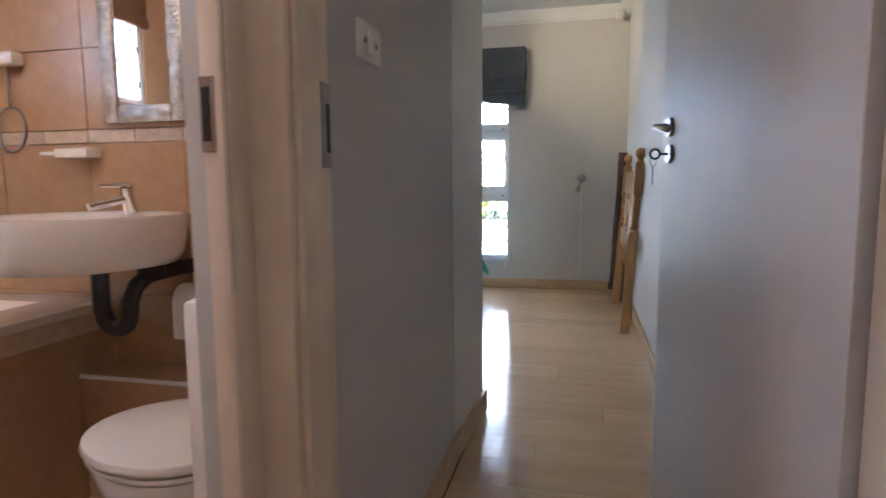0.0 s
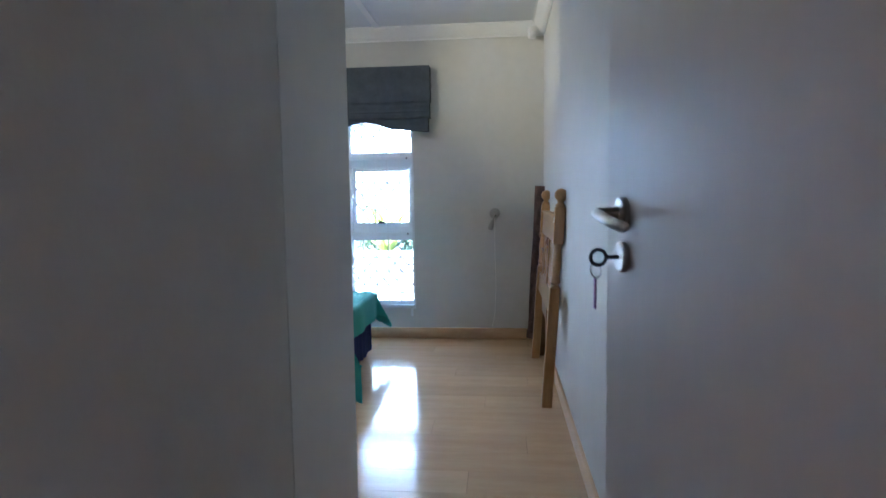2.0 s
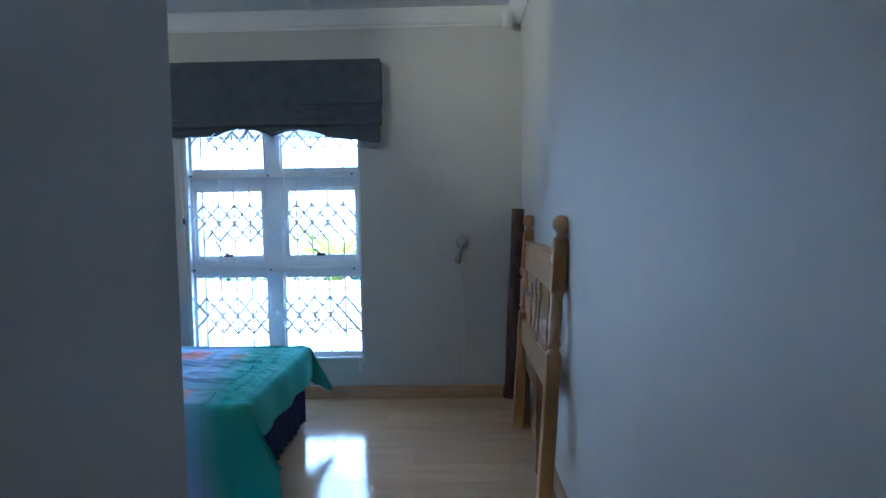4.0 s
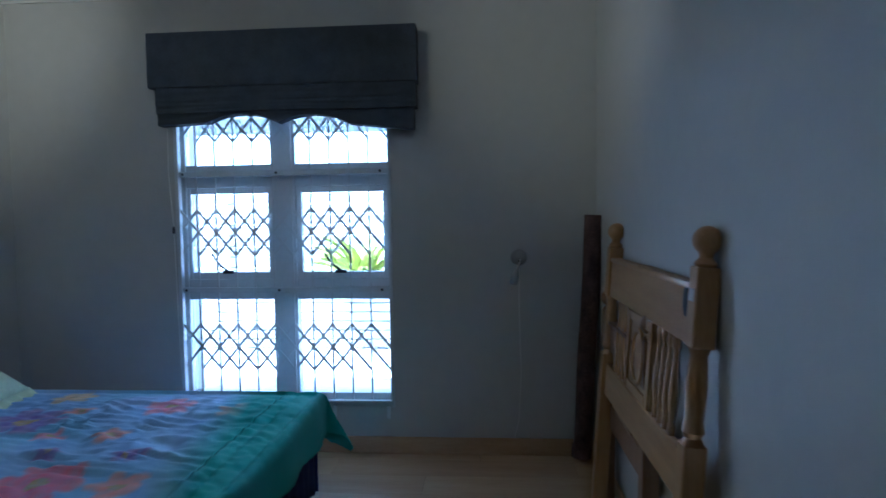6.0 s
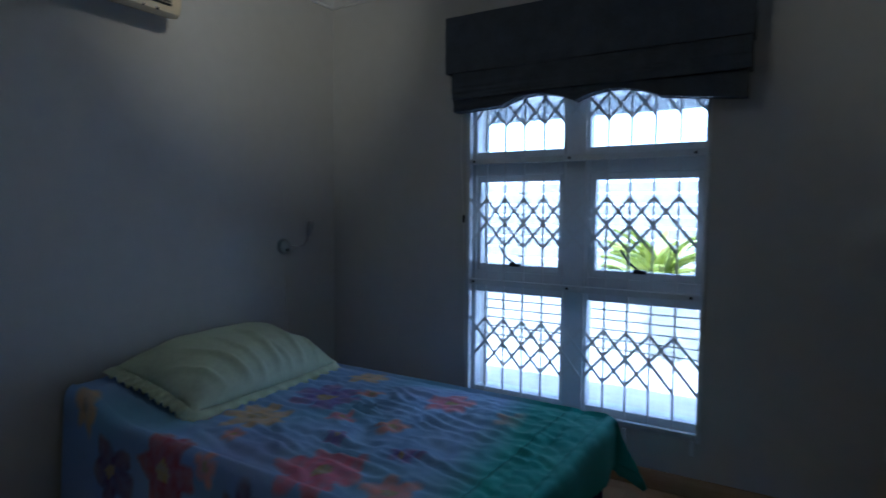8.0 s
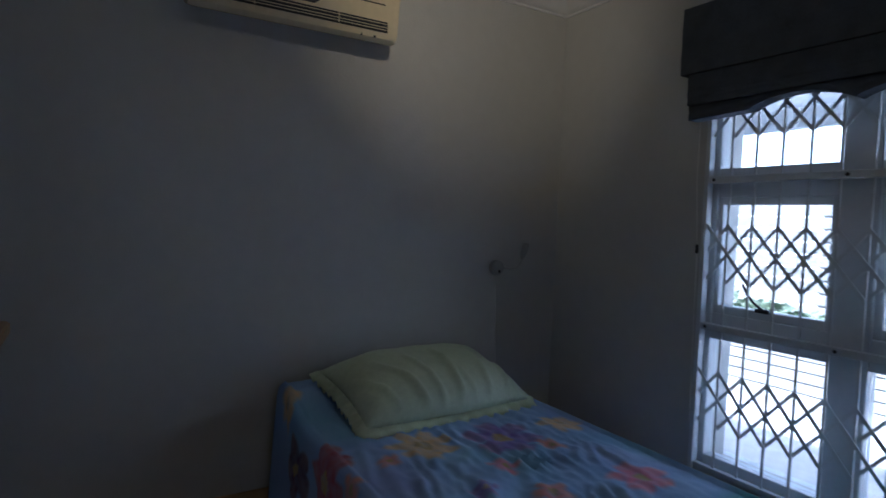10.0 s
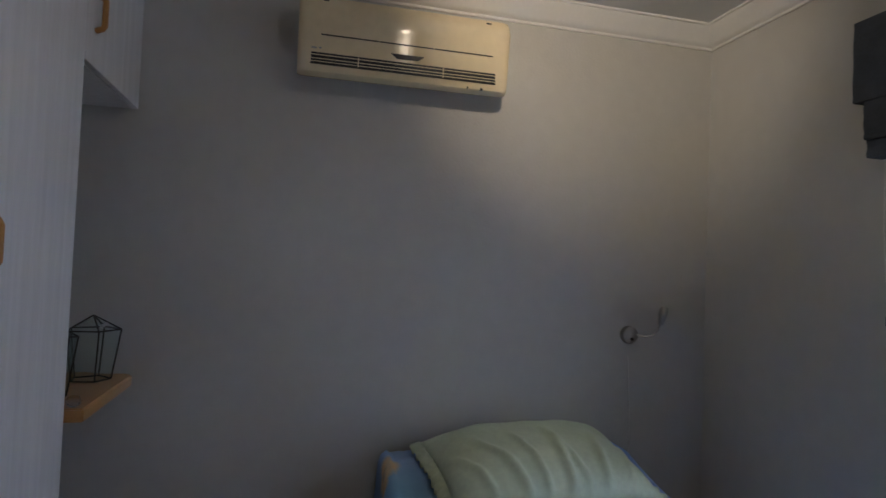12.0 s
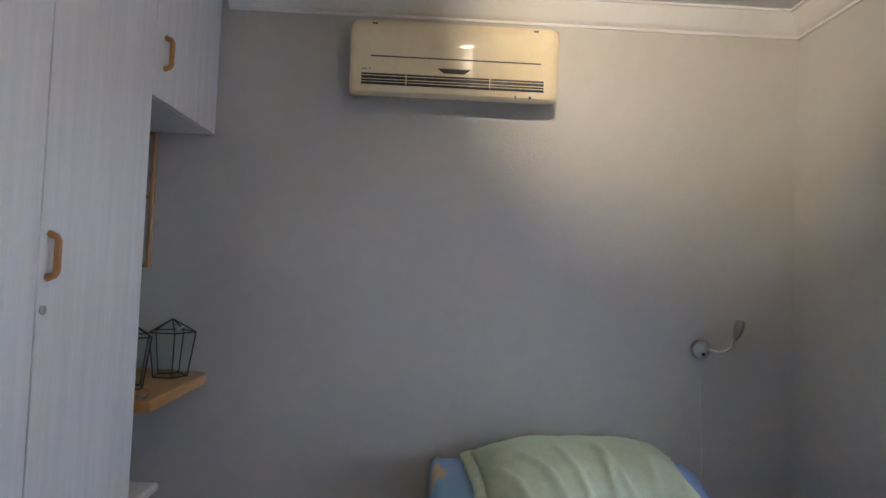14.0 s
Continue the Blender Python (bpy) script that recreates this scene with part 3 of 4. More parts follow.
def spread_colour(u, v):
    c = lerp((0.28, 0.45, 0.8), (0.42, 0.6, 0.88), 0.5 + 0.5 * noise.noise((u * 5, v * 5, 2)))
    c = lerp(c, (0.42, 0.42, 0.76), max(0, noise.noise((u * 2.2, v * 2.2, 6))) * 0.9)
    c = lerp(c, (0.2, 0.56, 0.68), max(0, noise.noise((u * 3.1, v * 3.1, 16))) * 0.8)
    for fx, fy, r0, ink, n in FLOWERS:
        r = r0 * 1.22
        dx, dy = u - fx + 0.022 * noise.noise((u * 13, v * 13, 31)), v - fy + 0.022 * noise.noise((u * 13, v * 13, 47))
        d = math.hypot(dx, dy)
        if d > r * 1.25:
            continue
        a = math.atan2(dy, dx) + fx * 9
        edge = r * (0.62 + 0.38 * abs(math.cos(a * n / 2))) * (1 + 0.18 * noise.noise((u * 22, v * 22, fx)))
        f = min(1, max(0, (edge - d) / 0.02)) * (0.8 + 0.3 * noise.noise((u * 40, v * 40, 3)))
        col = lerp(INK[ink], (0.75, 0.5, 0.42), 0.35 * (0.5 + 0.5 * math.cos(a * n)) * min(1, d / r))
        if d < r * 0.2:
            col = (0.6, 0.4, 0.08)
        c = lerp(c, col, f * 0.92)
    border = -0.93 - 0.16 * (v - 5.7) + 0.03 * noise.noise((v * 6, u * 5, 3))
    g = min(1, max(0, (u - border) / 0.16))
    return lerp(c, lerp((0.05, 0.34, 0.32), (0.11, 0.47, 0.42), 0.5 + 0.5 * noise.noise((u * 6, v * 6, 12))), g)


def spread_part(u0, u1):
    bm = bmesh.new()
    col = bm.verts.layers.float_color.new("print")
    us = np.linspace(u0, u1, int(round((u1 - u0) / 0.0105)) + 1)
    vs = np.arange(NY - OVN, OY + OVO + 0.001, 0.0105)
    grid = []
    for u in us:
        row = []
        for v in vs:
            p = bm.verts.new(drape(u, v))
            if u > -0.72:
                p.co.z -= 0.007 * math.exp(-((u + 0.69) / 0.008) ** 2)
                p.co.z -= 0.004 * (math.exp(-((((u + v) * 8) % 1) - 0.5) ** 2 * 90) + math.exp(-((((u - v) * 8) % 1) - 0.5) ** 2 * 90))
            p[col] = (*spread_colour(u, v), 1)
            row.append(p)
        grid.append(row)
    for a, b in zip(grid, grid[1:]):
        for k in range(len(a) - 1):
            bm.faces.new((a[k], a[k + 1], b[k + 1], b[k]))
    return bm


SPREAD = material("printed_quilt_cloth", (0.5, 0.5, 0.5), 0.8, bump=0.25, bump_scale=350)
nt = SPREAD.node_tree
att = nt.nodes.new("ShaderNodeVertexColor")
att.layer_name = "print"
mixn = nt.nodes.new("ShaderNodeMix")
mixn.data_type, mixn.blend_type = "RGBA", "OVERLAY"
mixn.inputs["Factor"].default_value = 0.3
ramp_out = [n for n in nt.nodes if n.bl_idname == "ShaderNodeValToRGB"][0].outputs["Color"]
nt.links.new(att.outputs["Color"], mixn.inputs[6])
nt.links.new(ramp_out, mixn.inputs[7])
nt.links.new(mixn.outputs[2], nt.nodes["Principled BSDF"].inputs["Base Color"])
spread = thing("bedspread", (-1.4, 5.7, TZ), "blue floral quilted bedspread with a teal border", "bedspread")
for nm, u0, u1, lab in (("floral_panel", HX + 0.005, -0.74, "blue cloth printed with large flowers"), ("border", -0.74, FX + OVF, "teal quilted border")):
    sp = part(nm, spread_part(u0, u1), SPREAD, spread, lab, smooth=80)
    sp.modifiers.new("thick", "SOLIDIFY").thickness = 0.008

# pillow with a frilled edge
pil = thing("pillow", (-2.13, 5.745, TZ), "pale green satin pillow with frilled edges on the bed", "pillow")
PC, PL, PW = Vector((-2.13, 5.745, TZ + 0.012)), 0.41, 0.25
PM = Matrix.Translation(PC) @ Matrix.Rotation(radians(4), 4, "Z") @ Matrix.Rotation(radians(13), 4, "Y")


FOLDS = [(-0.62, 0.30, 0.013, 0.035), (-0.34, 0.26, 0.022, 0.045), (-0.16, 0.10, 0.017, 0.03), (0.05, -0.05, 0.022, 0.04), (0.24, 0.14, 0.015, 0.03), (0.42, -0.12, 0.019, 0.045), (0.68, -0.2, 0.012, 0.035)]


def pillow_point(a, b, s):
    """a, b from -1 to 1 across the pillow, s: top or bottom."""
    r = max(0.0, (1 - abs(a) ** 3.2) * (1 - abs(b) ** 3.2))
    h = 0.145 * r ** 0.62
    pinch = 1 - 0.06 * (a * a) * (1 - b * b)
    w = sum(hh * math.exp(-((a - a0 - k0 * (b - 1) + 0.03 * noise.noise((b * 3, a0, 2))) / wd) ** 2) for a0, k0, hh, wd in FOLDS) * min(1, max(0, b + 0.45) * 1.1) + 0.008 * noise.noise((a * 3, b * 3, 5))
    z = 0.068 + (h * 0.95 + w * min(1, r * 3) if s > 0 else -h * 0.45)
    return PM @ Vector((b * PW * (1 - 0.05 * a * a), a * PL * pinch, z))


bm = bmesh.new()
N = 84
for s in (1, -1):
    g = [[bm.verts.new(pillow_point(-1 + 2 * i / N, -1 + 2 * k / N, s)) for k in range(N + 1)] for i in range(N + 1)]
    for i in range(N):
        for k in range(N):
            bm.faces.new((g[i][k], g[i + 1][k], g[i + 1][k + 1], g[i][k + 1]))
bmesh.ops.remove_doubles(bm, verts=bm.verts, dist=0.0005)
part("cushion", bm, PILLOW, pil, smooth=80)
bm = bmesh.new()
rim = []
for i in range(320):
    s = i / 320 * 4
    k, u = int(s), (s % 1) * 2 - 1
    a, b = ((-1, u), (u, 1), (1, -u), (-u, -1))[k]
    p = PM.inverted() @ pillow_point(a, b, 1)
    o = Vector((b if abs(b) > 0.999 else 0, a if abs(a) > 0.999 else 0, 0)).normalized()
    w = math.sin(i * 0.85) * 0.011 + math.sin(i * 0.23) * 0.006
    rim.append([bm.verts.new(PM @ (p + o * d + Vector((0, 0, w * d / 0.05 - d * 0.55)))) for d in (-0.004, 0.02, 0.042)])
for a, b in zip(rim, rim[1:] + rim[:1]):
    for k in range(2):
        bm.faces.new((a[k], b[k], b[k + 1], a[k + 1]))
fr = part("frill", bm, PILLOW, pil, smooth=80)
fr.modifiers.new("thick", "SOLIDIFY").thickness = 0.003


# ---- headboards leaning on the wall ----
def headboard(name, label, y0, y1, foot_x, height, wood, cross, lean, lift=0.0):
    """Stands along y with its face to -x, then leans back by lean about its feet."""
    hb = thing(name, (foot_x, (y0 + y1) / 2, 0), label, "headboard")
    M = Matrix.Translation((foot_x, 0, 0)) @ Matrix.Rotation(lean, 4, "Y")
    hb.matrix_basis = Matrix.Translation((foot_x, (y0 + y1) / 2, 0))
    k = height / 1.2

    def add(nm, bm, mat, parent=hb, lab=""):
        for v in bm.verts:
            v.co.z += lift if v.co.z > 0.2 else 0
        bm.transform(M)
        return part(nm, bm, mat, parent, lab)

    t = 0.056
    for y in (y0, y1):
        bm = bmesh.new()
        box(bm, 0, t, y - t / 2, y + t / 2, 0, 0.62 * k, bevel=0.003)
        lathe(bm, [(0.028, 0.62 * k), (0.02, 0.635 * k), (0.028, 0.65 * k), (0.023, 0.68 * k), (0.026, 0.76 * k), (0.021, 0.84 * k), (0.028, 0.86 * k)], Matrix.Translation((t / 2, y, 0)), 16)
        box(bm, 0, t, y - t / 2, y + t / 2, 0.86 * k, 1.06 * k, bevel=0.003)
        p = add("post", bm, wood)
        bm = bmesh.new()
        prof = [(0.024, 1.058 * k), (0.028, 1.068 * k), (0.017, 1.082 * k), (0.018, 1.09 * k)]
        prof += [(0.036 * math.sin(a), 1.125 * k - 0.036 * math.cos(a)) for a in np.linspace(0.6, 3.0, 9)]
        lathe(bm, prof, Matrix.Translation((t / 2, y, 0)), 18)
        add("knob", bm, wood, p)
    a, b = y0 + t / 2, y1 - t / 2
    # shaped top rail with a raised middle
    n = 24
    top = []
    for i in range(n + 1):
        u = i / n
        top.append((a + (b - a) * u, 1.0 * k + 0.022 * math.sin(math.pi * u) ** 2))
    bm = bmesh.new()
    prism(bm, [(a, 0.86 * k)] + [(b, 0.86 * k)] + top[::-1], "x", 0.012, 0.044)
    add("top_rail", bm, cross)
    add("top_cap", boxes((0.004, 0.052, a, b, 1.0 * k, 1.018 * k), bevel=0.005, seg=2), cross)
    add("lower_rail", boxes((0.014, 0.042, a, b, 0.45 * k, 0.58 * k), bevel=0.004), cross)
    m = (a + b) / 2
    bm = boxes((0.018, 0.040, m - 0.15, m + 0.15, 0.58 * k, 0.862 * k), bevel=0.003)
    pan = add("panel", bm, cross)
    add("panel_frame", boxes((0.010, 0.019, m - 0.15, m - 0.115, 0.583 * k, 0.858 * k), (0.010, 0.019, m + 0.115, m + 0.15, 0.583 * k, 0.858 * k),
                             (0.010, 0.019, m - 0.115, m + 0.115, 0.583 * k, 0.618 * k), (0.010, 0.019, m - 0.115, m + 0.115, 0.825 * k, 0.858 * k), bevel=0.003), wood, pan)
    bm = bmesh.new()
    ov = [(m + 0.072 * math.cos(q), 0.72 * k + 0.098 * math.sin(q)) for q in np.linspace(0, 2 * math.pi, 33)[:-1]]
    rings = []
    for sc, x in ((1.0, 0.0185), (0.96, 0.008), (0.84, 0.008), (0.78, 0.0155), (0.5, 0.010), (0.1, 0.008)):
        rings.append([bm.verts.new((x, m + (yy - m) * sc, 0.72 * k + (z - 0.72 * k) * sc)) for yy, z in ov])
    for u, v in zip(rings, rings[1:]):
        for i in range(32):
            bm.faces.new((u[i], u[(i + 1) % 32], v[(i + 1) % 32], v[i]))
    bm.faces.new(rings[-1])
    add("oval_carving", bm, cross, pan)
    for side in (-1, 1):
        for d in (0.185, 0.235, 0.285, 0.335):
            y = m + side * d
            if not a + 0.02 < y < b - 0.02:
                continue
            bm = bmesh.new()
            lathe(bm, [(0.011, 0.578 * k), (0.011, 0.60 * k), (0.007, 0.615 * k), (0.013, 0.66 * k), (0.0135, 0.70 * k), (0.009, 0.77 * k), (0.008, 0.815 * k), (0.012, 0.83 * k), (0.011, 0.862 * k)], Matrix.Translation((0.028, y, 0)), 12)
            add("baluster", bm, wood)
    return hb, M, k


hb, HM, k = headboard("headboard", "varnished pine single headboard leaning against the wall", 5.165, 6.16, 0.592, 1.2, PINE, PINE_Y, math.atan2(0.072, 1.1), 0.055)
bm = boxes((-0.002, 0.001, 5.15, 5.18, 1.03, 1.06), bevel=0.0005)
bm.transform(HM)
part("paper_label", bm, PAPER, hb, "torn paper label")
bm = bmesh.new()
bmesh.ops.create_uvsphere(bm, u_segments=14, v_segments=8, radius=1, matrix=Matrix.Translation((0.010, 5.226, 1.025)) @ Matrix.Diagonal((0.006, 0.027, 0.045, 1)))
bm.transform(HM)
part("bolt_recess", bm, DARKM, hb, "dark bolt recess")
headboard("headboard", "brown stained footboard standing behind the pine headboard", 5.6, 6.24, 0.645, 0.95, BROWN, BROWN, math.atan2(0.012, 0.95))

rug = thing("rolled_rug", (0.61, 6.64, 0.12), "rolled brown patterned rug leaning in the corner", "rug")
RM = Matrix.Translation((0.632, 6.64, 0.13)) @ Matrix.Rotation(radians(3.0), 4, "Y")
bm = bmesh.new()
spiral = []
for i in range(140):
    a = i * 0.19
    r = 0.010 + 0.0015 * a
    spiral.append((r * math.cos(a), r * math.sin(a)))
inner = [bm.verts.new((u, v * 1.15, -0.05)) for u, v in spiral]
for zlev in np.linspace(0.06, 1.12, 12):
    ring = [bm.verts.new((u * (1 + 0.05 * math.sin(zlev * 9 + j * 0.2)), v * 1.15, zlev)) for j, (u, v) in enumerate(spiral)]
    for i in range(len(ring) - 1):
        bm.faces.new((inner[i], inner[i + 1], ring[i + 1], ring[i]))
    inner = ring
bm.transform(RM)
roll = part("roll", bm, RUG, rug)
roll.modifiers.new("thick", "SOLIDIFY").thickness = 0.006
bm = bmesh.new()
rod(bm, (0.0, 0, -0.1), (0.0, 0, -0.04), 0.05, 16)
bm.transform(RM)
part("end", bm, RUG, rug)


# ---- reading lamps ----
def reading_lamp(origin, nx, ny, arm, head_at, head_to, cord):
    """Wall lamp; (nx, ny) is the way out of the wall; arm: offsets of the goose neck (along the wall, out, up)."""
    o = Vector(origin)
    n = Vector((nx, ny, 0))
    s = Vector((-ny, nx, 0))

    def P(a, b, c):
        return o + s * a + n * b + Vector((0, 0, c))
    lp = thing("reading_lamp", origin, "brushed steel goose neck reading lamp on the wall", "wall lamp", "bedside reading lamps")
    M = Matrix.Translation(o) @ n.to_track_quat("Z", "Y").to_matrix().to_4x4()
    bm = bmesh.new()
    lathe(bm, [(0.042, 0.0), (0.042, 0.012), (0.038, 0.022), (0.026, 0.028), (0.004, 0.03)], M, 24)
    part("wall_plate", bm, STEEL, lp)
    bm = bmesh.new()
    bmesh.ops.create_uvsphere(bm, u_segments=10, v_segments=6, radius=0.008, matrix=Matrix.Translation(P(0.004, 0.028, -0.018)))
    part("switch_button", bm, BLACKP, lp)
    bm = bmesh.new()
    tube(bm, [P(*q) for q in arm], 0.0045, 8)
    part("goose_neck", bm, STEEL, lp)
    a, b = P(*head_at), P(*head_to)
    d = (b - a)
    q = Matrix.Translation(a) @ d.to_track_quat("Z", "Y").to_matrix().to_4x4()
    L = d.length
    bm = bmesh.new()
    lathe(bm, [(0.007, 0), (0.012, L * 0.15), (0.019, L * 0.5), (0.021, L * 0.8), (0.016, L), (0.013, L * 1.0), (0.011, L * 0.9)], q, 16)
    part("lamp_head", bm, STEEL, lp)
    bm = bmesh.new()
    tube(bm, [P(*c) for c in cord], 0.0022, 6)
    part("power_cord", bm, WHITEP, lp, "thin grey power cord")


reading_lamp((XL, 6.318, 1.04), 1, 0, [(0.03, 0.022, 0.002), (0.06, 0.05, -0.004), (0.09, 0.062, 0.004), (0.112, 0.068, 0.028), (0.12, 0.07, 0.055)], (0.12, 0.07, 0.05), (0.14, 0.075, 0.135),
             [(0, 0.004, -0.10), (0.012, 0.004, -0.3), (0.02, 0.004, -0.5), (0.0, 0.006, -0.72), (-0.01, 0.006, -0.95)])
reading_lamp((0.326, YW, 1.036), 0, -1, [(0.0, 0.025, -0.01), (0.004, 0.07, -0.005), (-0.004, 0.10, -0.03), (-0.015, 0.105, -0.055)], (-0.015, 0.105, -0.05), (-0.035, 0.11, -0.13),
             [(0, 0.004, -0.04), (0.0, 0.004, -0.3), (0.008, 0.004, -0.6), (-0.005, 0.006, -0.85), (-0.03, 0.008, -0.955)])

# alarm sensor, top corner
al = thing("alarm_sensor", (0.62, 6.66, 2.42), "small white motion sensor in the cornice corner", "sensor")
bm = bmesh.new()
box(bm, -0.028, 0.028, -0.02, 0.022, -0.045, 0.045, bevel=0.008, seg=2)
bm.transform(pose(0.625, 6.64, 2.43, 8, 0, 20))
part("housing", bm, WHITEP, al)
bm = bmesh.new()
bmesh.ops.create_uvsphere(bm, u_segments=12, v_segments=8, radius=1, matrix=pose(0.632, 6.622, 2.418, 8, 0, 20) @ Matrix.Diagonal((0.018, 0.007, 0.02, 1)))
part("lens", bm, PAPER, al)

# ---- air conditioner ----
ac = thing("air_conditioner", (XL, 5.21, 2.08), "cream wall air conditioner, yellowed in colour for the lamplight, under the cornice", "air conditioner")
AY0, AY1 = 4.772, 5.622
prof = [(XL, 2.085), (XL + 0.09, 2.05), (XL + 0.135, 2.042), (XL + 0.158, 2.054), (XL + 0.168, 2.08), (XL + 0.174, 2.13), (XL + 0.178, 2.18), (XL + 0.187, 2.235), (XL + 0.196, 2.29), (XL + 0.190, 2.318), (XL + 0.175, 2.338), (XL + 0.14, 2.345), (XL, 2.345)]
bm = bmesh.new()
ins = [(0.0, 0.90), (0.012, 0.975), (0.035, 1.0)]
sections = [(AY0 + d, s) for d, s in ins] + [(AY1 - d, s) for d, s in ins[::-1]]
rings = []
for y, s in sections:
    rings.append([bm.verts.new((XL + (x - XL) * s, y, 2.21 + (z - 2.21) * (0.5 + 0.5 * s))) for x, z in prof])
for u, v in zip(rings, rings[1:]):
    for i in range(len(prof)):
        j = (i + 1) % len(prof)
        bm.faces.new((u[i], u[j], v[j], v[i]))
bm.faces.new(rings[0])
bm.faces.new(rings[-1][::-1])
body = part("body", bm, CREAMP, ac, smooth=40)
ym = (AY0 + AY1) / 2
part("panel_gap", boxes(*[(XL + 0.174, XL + 0.1825, AY0 + a, AY0 + b, 2.188, 2.192) for a, b in ((0.085, 0.305), (0.31, 0.525), (0.53, 0.775))]), BLACKP, ac, "dark front panel joint")
bm = bmesh.new()
prism(bm, [(5.128, 2.152), (5.262, 2.152), (5.238, 2.134), (5.152, 2.134)], "x", XL + 0.166, XL + 0.1785)
part("display_window", bm, BLACKP, ac, "dark trapezoid display")
part("outlet_recess", boxes((XL + 0.125, XL + 0.1745, AY0 + 0.046, AY1 - 0.055, 2.078, 2.124), bevel=0.003), BLACKP, ac, "dark air outlet")
for z, x in ((2.112, 0.175), (2.098, 0.174), (2.087, 0.173)):
    part("louvre", boxes((XL + x - 0.001, XL + x + 0.003, AY0 + 0.05, AY1 - 0.059, z - 0.0014, z + 0.0014), bevel=0.0005), CREAMP, ac)
for y in (AY0 + 0.048, AY0 + 0.23, AY1 - 0.28, AY1 - 0.058):
    part("louvre_post", boxes((XL + 0.15, XL + 0.177, y - 0.002, y + 0.002, 2.08, 2.122)), CREAMP, ac)
bm = bmesh.new()
arc = [(AY0 + 0.09 + 0.67 * i / 24, 2.326 - 0.024 * math.sin(math.pi * i / 24) ** 0.4) for i in range(25)]
tube(bm, [(XL + 0.1815 + 0.008 * math.sin(math.pi * i / 24) ** 0.4, y, z) for i, (y, z) in enumerate(arc)], 0.003, 6)
part("panel_curve", bm, CREAMP, ac)
for y0, y1 in ((AY0 + 0.088, AY0 + 0.108), (AY1 - 0.11, AY1 - 0.09)):
    part("panel_notch", boxes((XL + 0.184, XL + 0.192, y0, y1, 2.316, 2.322), bevel=0.001), BLACKP, ac, "dark notch of the front panel")
for y0, y1, z in ((AY0 + 0.05, AY0 + 0.07, 2.138), (AY0 + 0.078, AY0 + 0.088, 2.139)):
    part("marking", boxes((XL + 0.171, XL + 0.1765, y0, y1, z - 0.003, z + 0.003)), STEEL, ac)
for y0, y1 in ((AY1 - 0.175, AY1 - 0.17), (AY1 - 0.118, AY1 - 0.108)):
    part("clip", boxes((XL + 0.15, XL + 0.164, y0, y1, 2.052, 2.06)), BLACKP, ac)


# ---- wardrobes ----
WF = 4.192


def pull(x, z, parent):
    bm = bmesh.new()
    pts = []
    for i in range(13):
        a = i / 12
        pts.append((x, WF + 0.024 * min(1, 3.2 * math.sin(math.pi * a)), z - 0.055 + 0.11 * a))
    tube(bm, pts, 0.009, 8)
    part("handle", bm, HANDW, parent, "golden wood bow handle")


def wardrobe(x0, x1, handle_x, lock):
    w = thing("wardrobe", ((x0 + x1) / 2, 4.0, 0), "tall white wood grain wardrobe with a wooden handle", "wardrobe", "built-in wardrobes")
    part("body", boxes((x0, x1, YC + 0.003, WF - 0.022, 0.0, TOP - 0.003)), CUPB, w)
    d = part("door", boxes((x0 + 0.0015, x1 - 0.0015, WF - 0.019, WF, 0.07, TOP - 0.02), bevel=0.002), CUPB, w)
    pull(handle_x, 1.334, d)
    if lock:
        bm = bmesh.new()
        lathe(bm, [(0.011, 0), (0.011, 0.004), (0.008, 0.006), (0.003, 0.004)], Matrix.Translation((handle_x + 0.008, WF, 1.203)) @ Matrix.Rotation(-math.pi / 2, 4, "X"), 16)
        part("lock", bm, STEEL, d, "round steel cupboard lock")


wardrobe(-1.842, -1.327, -1.358, True)
wardrobe(-1.326, -0.815, -0.87, False)
oc = thing("overhead_cupboard", (-2.13, 4.0, 1.876), "white overhead cupboard above the niche", "cupboard")
part("body", boxes((XL + 0.002, -1.844, YC + 0.003, WF - 0.022, 1.876, TOP - 0.003)), CUPB, oc)
d = part("door", boxes((XL + 0.003, -1.8445, WF - 0.019, WF, 1.876, TOP - 0.02), bevel=0.002), CUPB, oc)
pull(-1.914, 2.038, d)

# shelf in the niche
sh = thing("niche_shelf", (-2.1, 4.0, 0.86), "thick golden wood shelf with a rounded corner", "shelf")
bm = bmesh.new()
out = [(-1.846, YC + 0.002), (-1.846, 4.24)] + [(XL + 0.09 - 0.05 * math.sin(a), 4.19 + 0.05 * math.cos(a)) for a in np.linspace(0, math.pi / 2, 6)] + [(XL + 0.035, 4.12), (XL + 0.003, 4.07), (XL + 0.003, YC + 0.002)]
prism(bm, out, "z", 0.838, 0.878)
bmesh.ops.bevel(bm, geom=[e for e in bm.edges if abs(e.verts[0].co.z - e.verts[1].co.z) < 1e-4], offset=0.005, segments=2, affect="EDGES")
part("board", bm, SHELFW, sh)
part("bracket", boxes((XL + 0.003, XL + 0.13, 4.14, 4.17, 0.80, 0.836), bevel=0.005), SHELFW, sh)


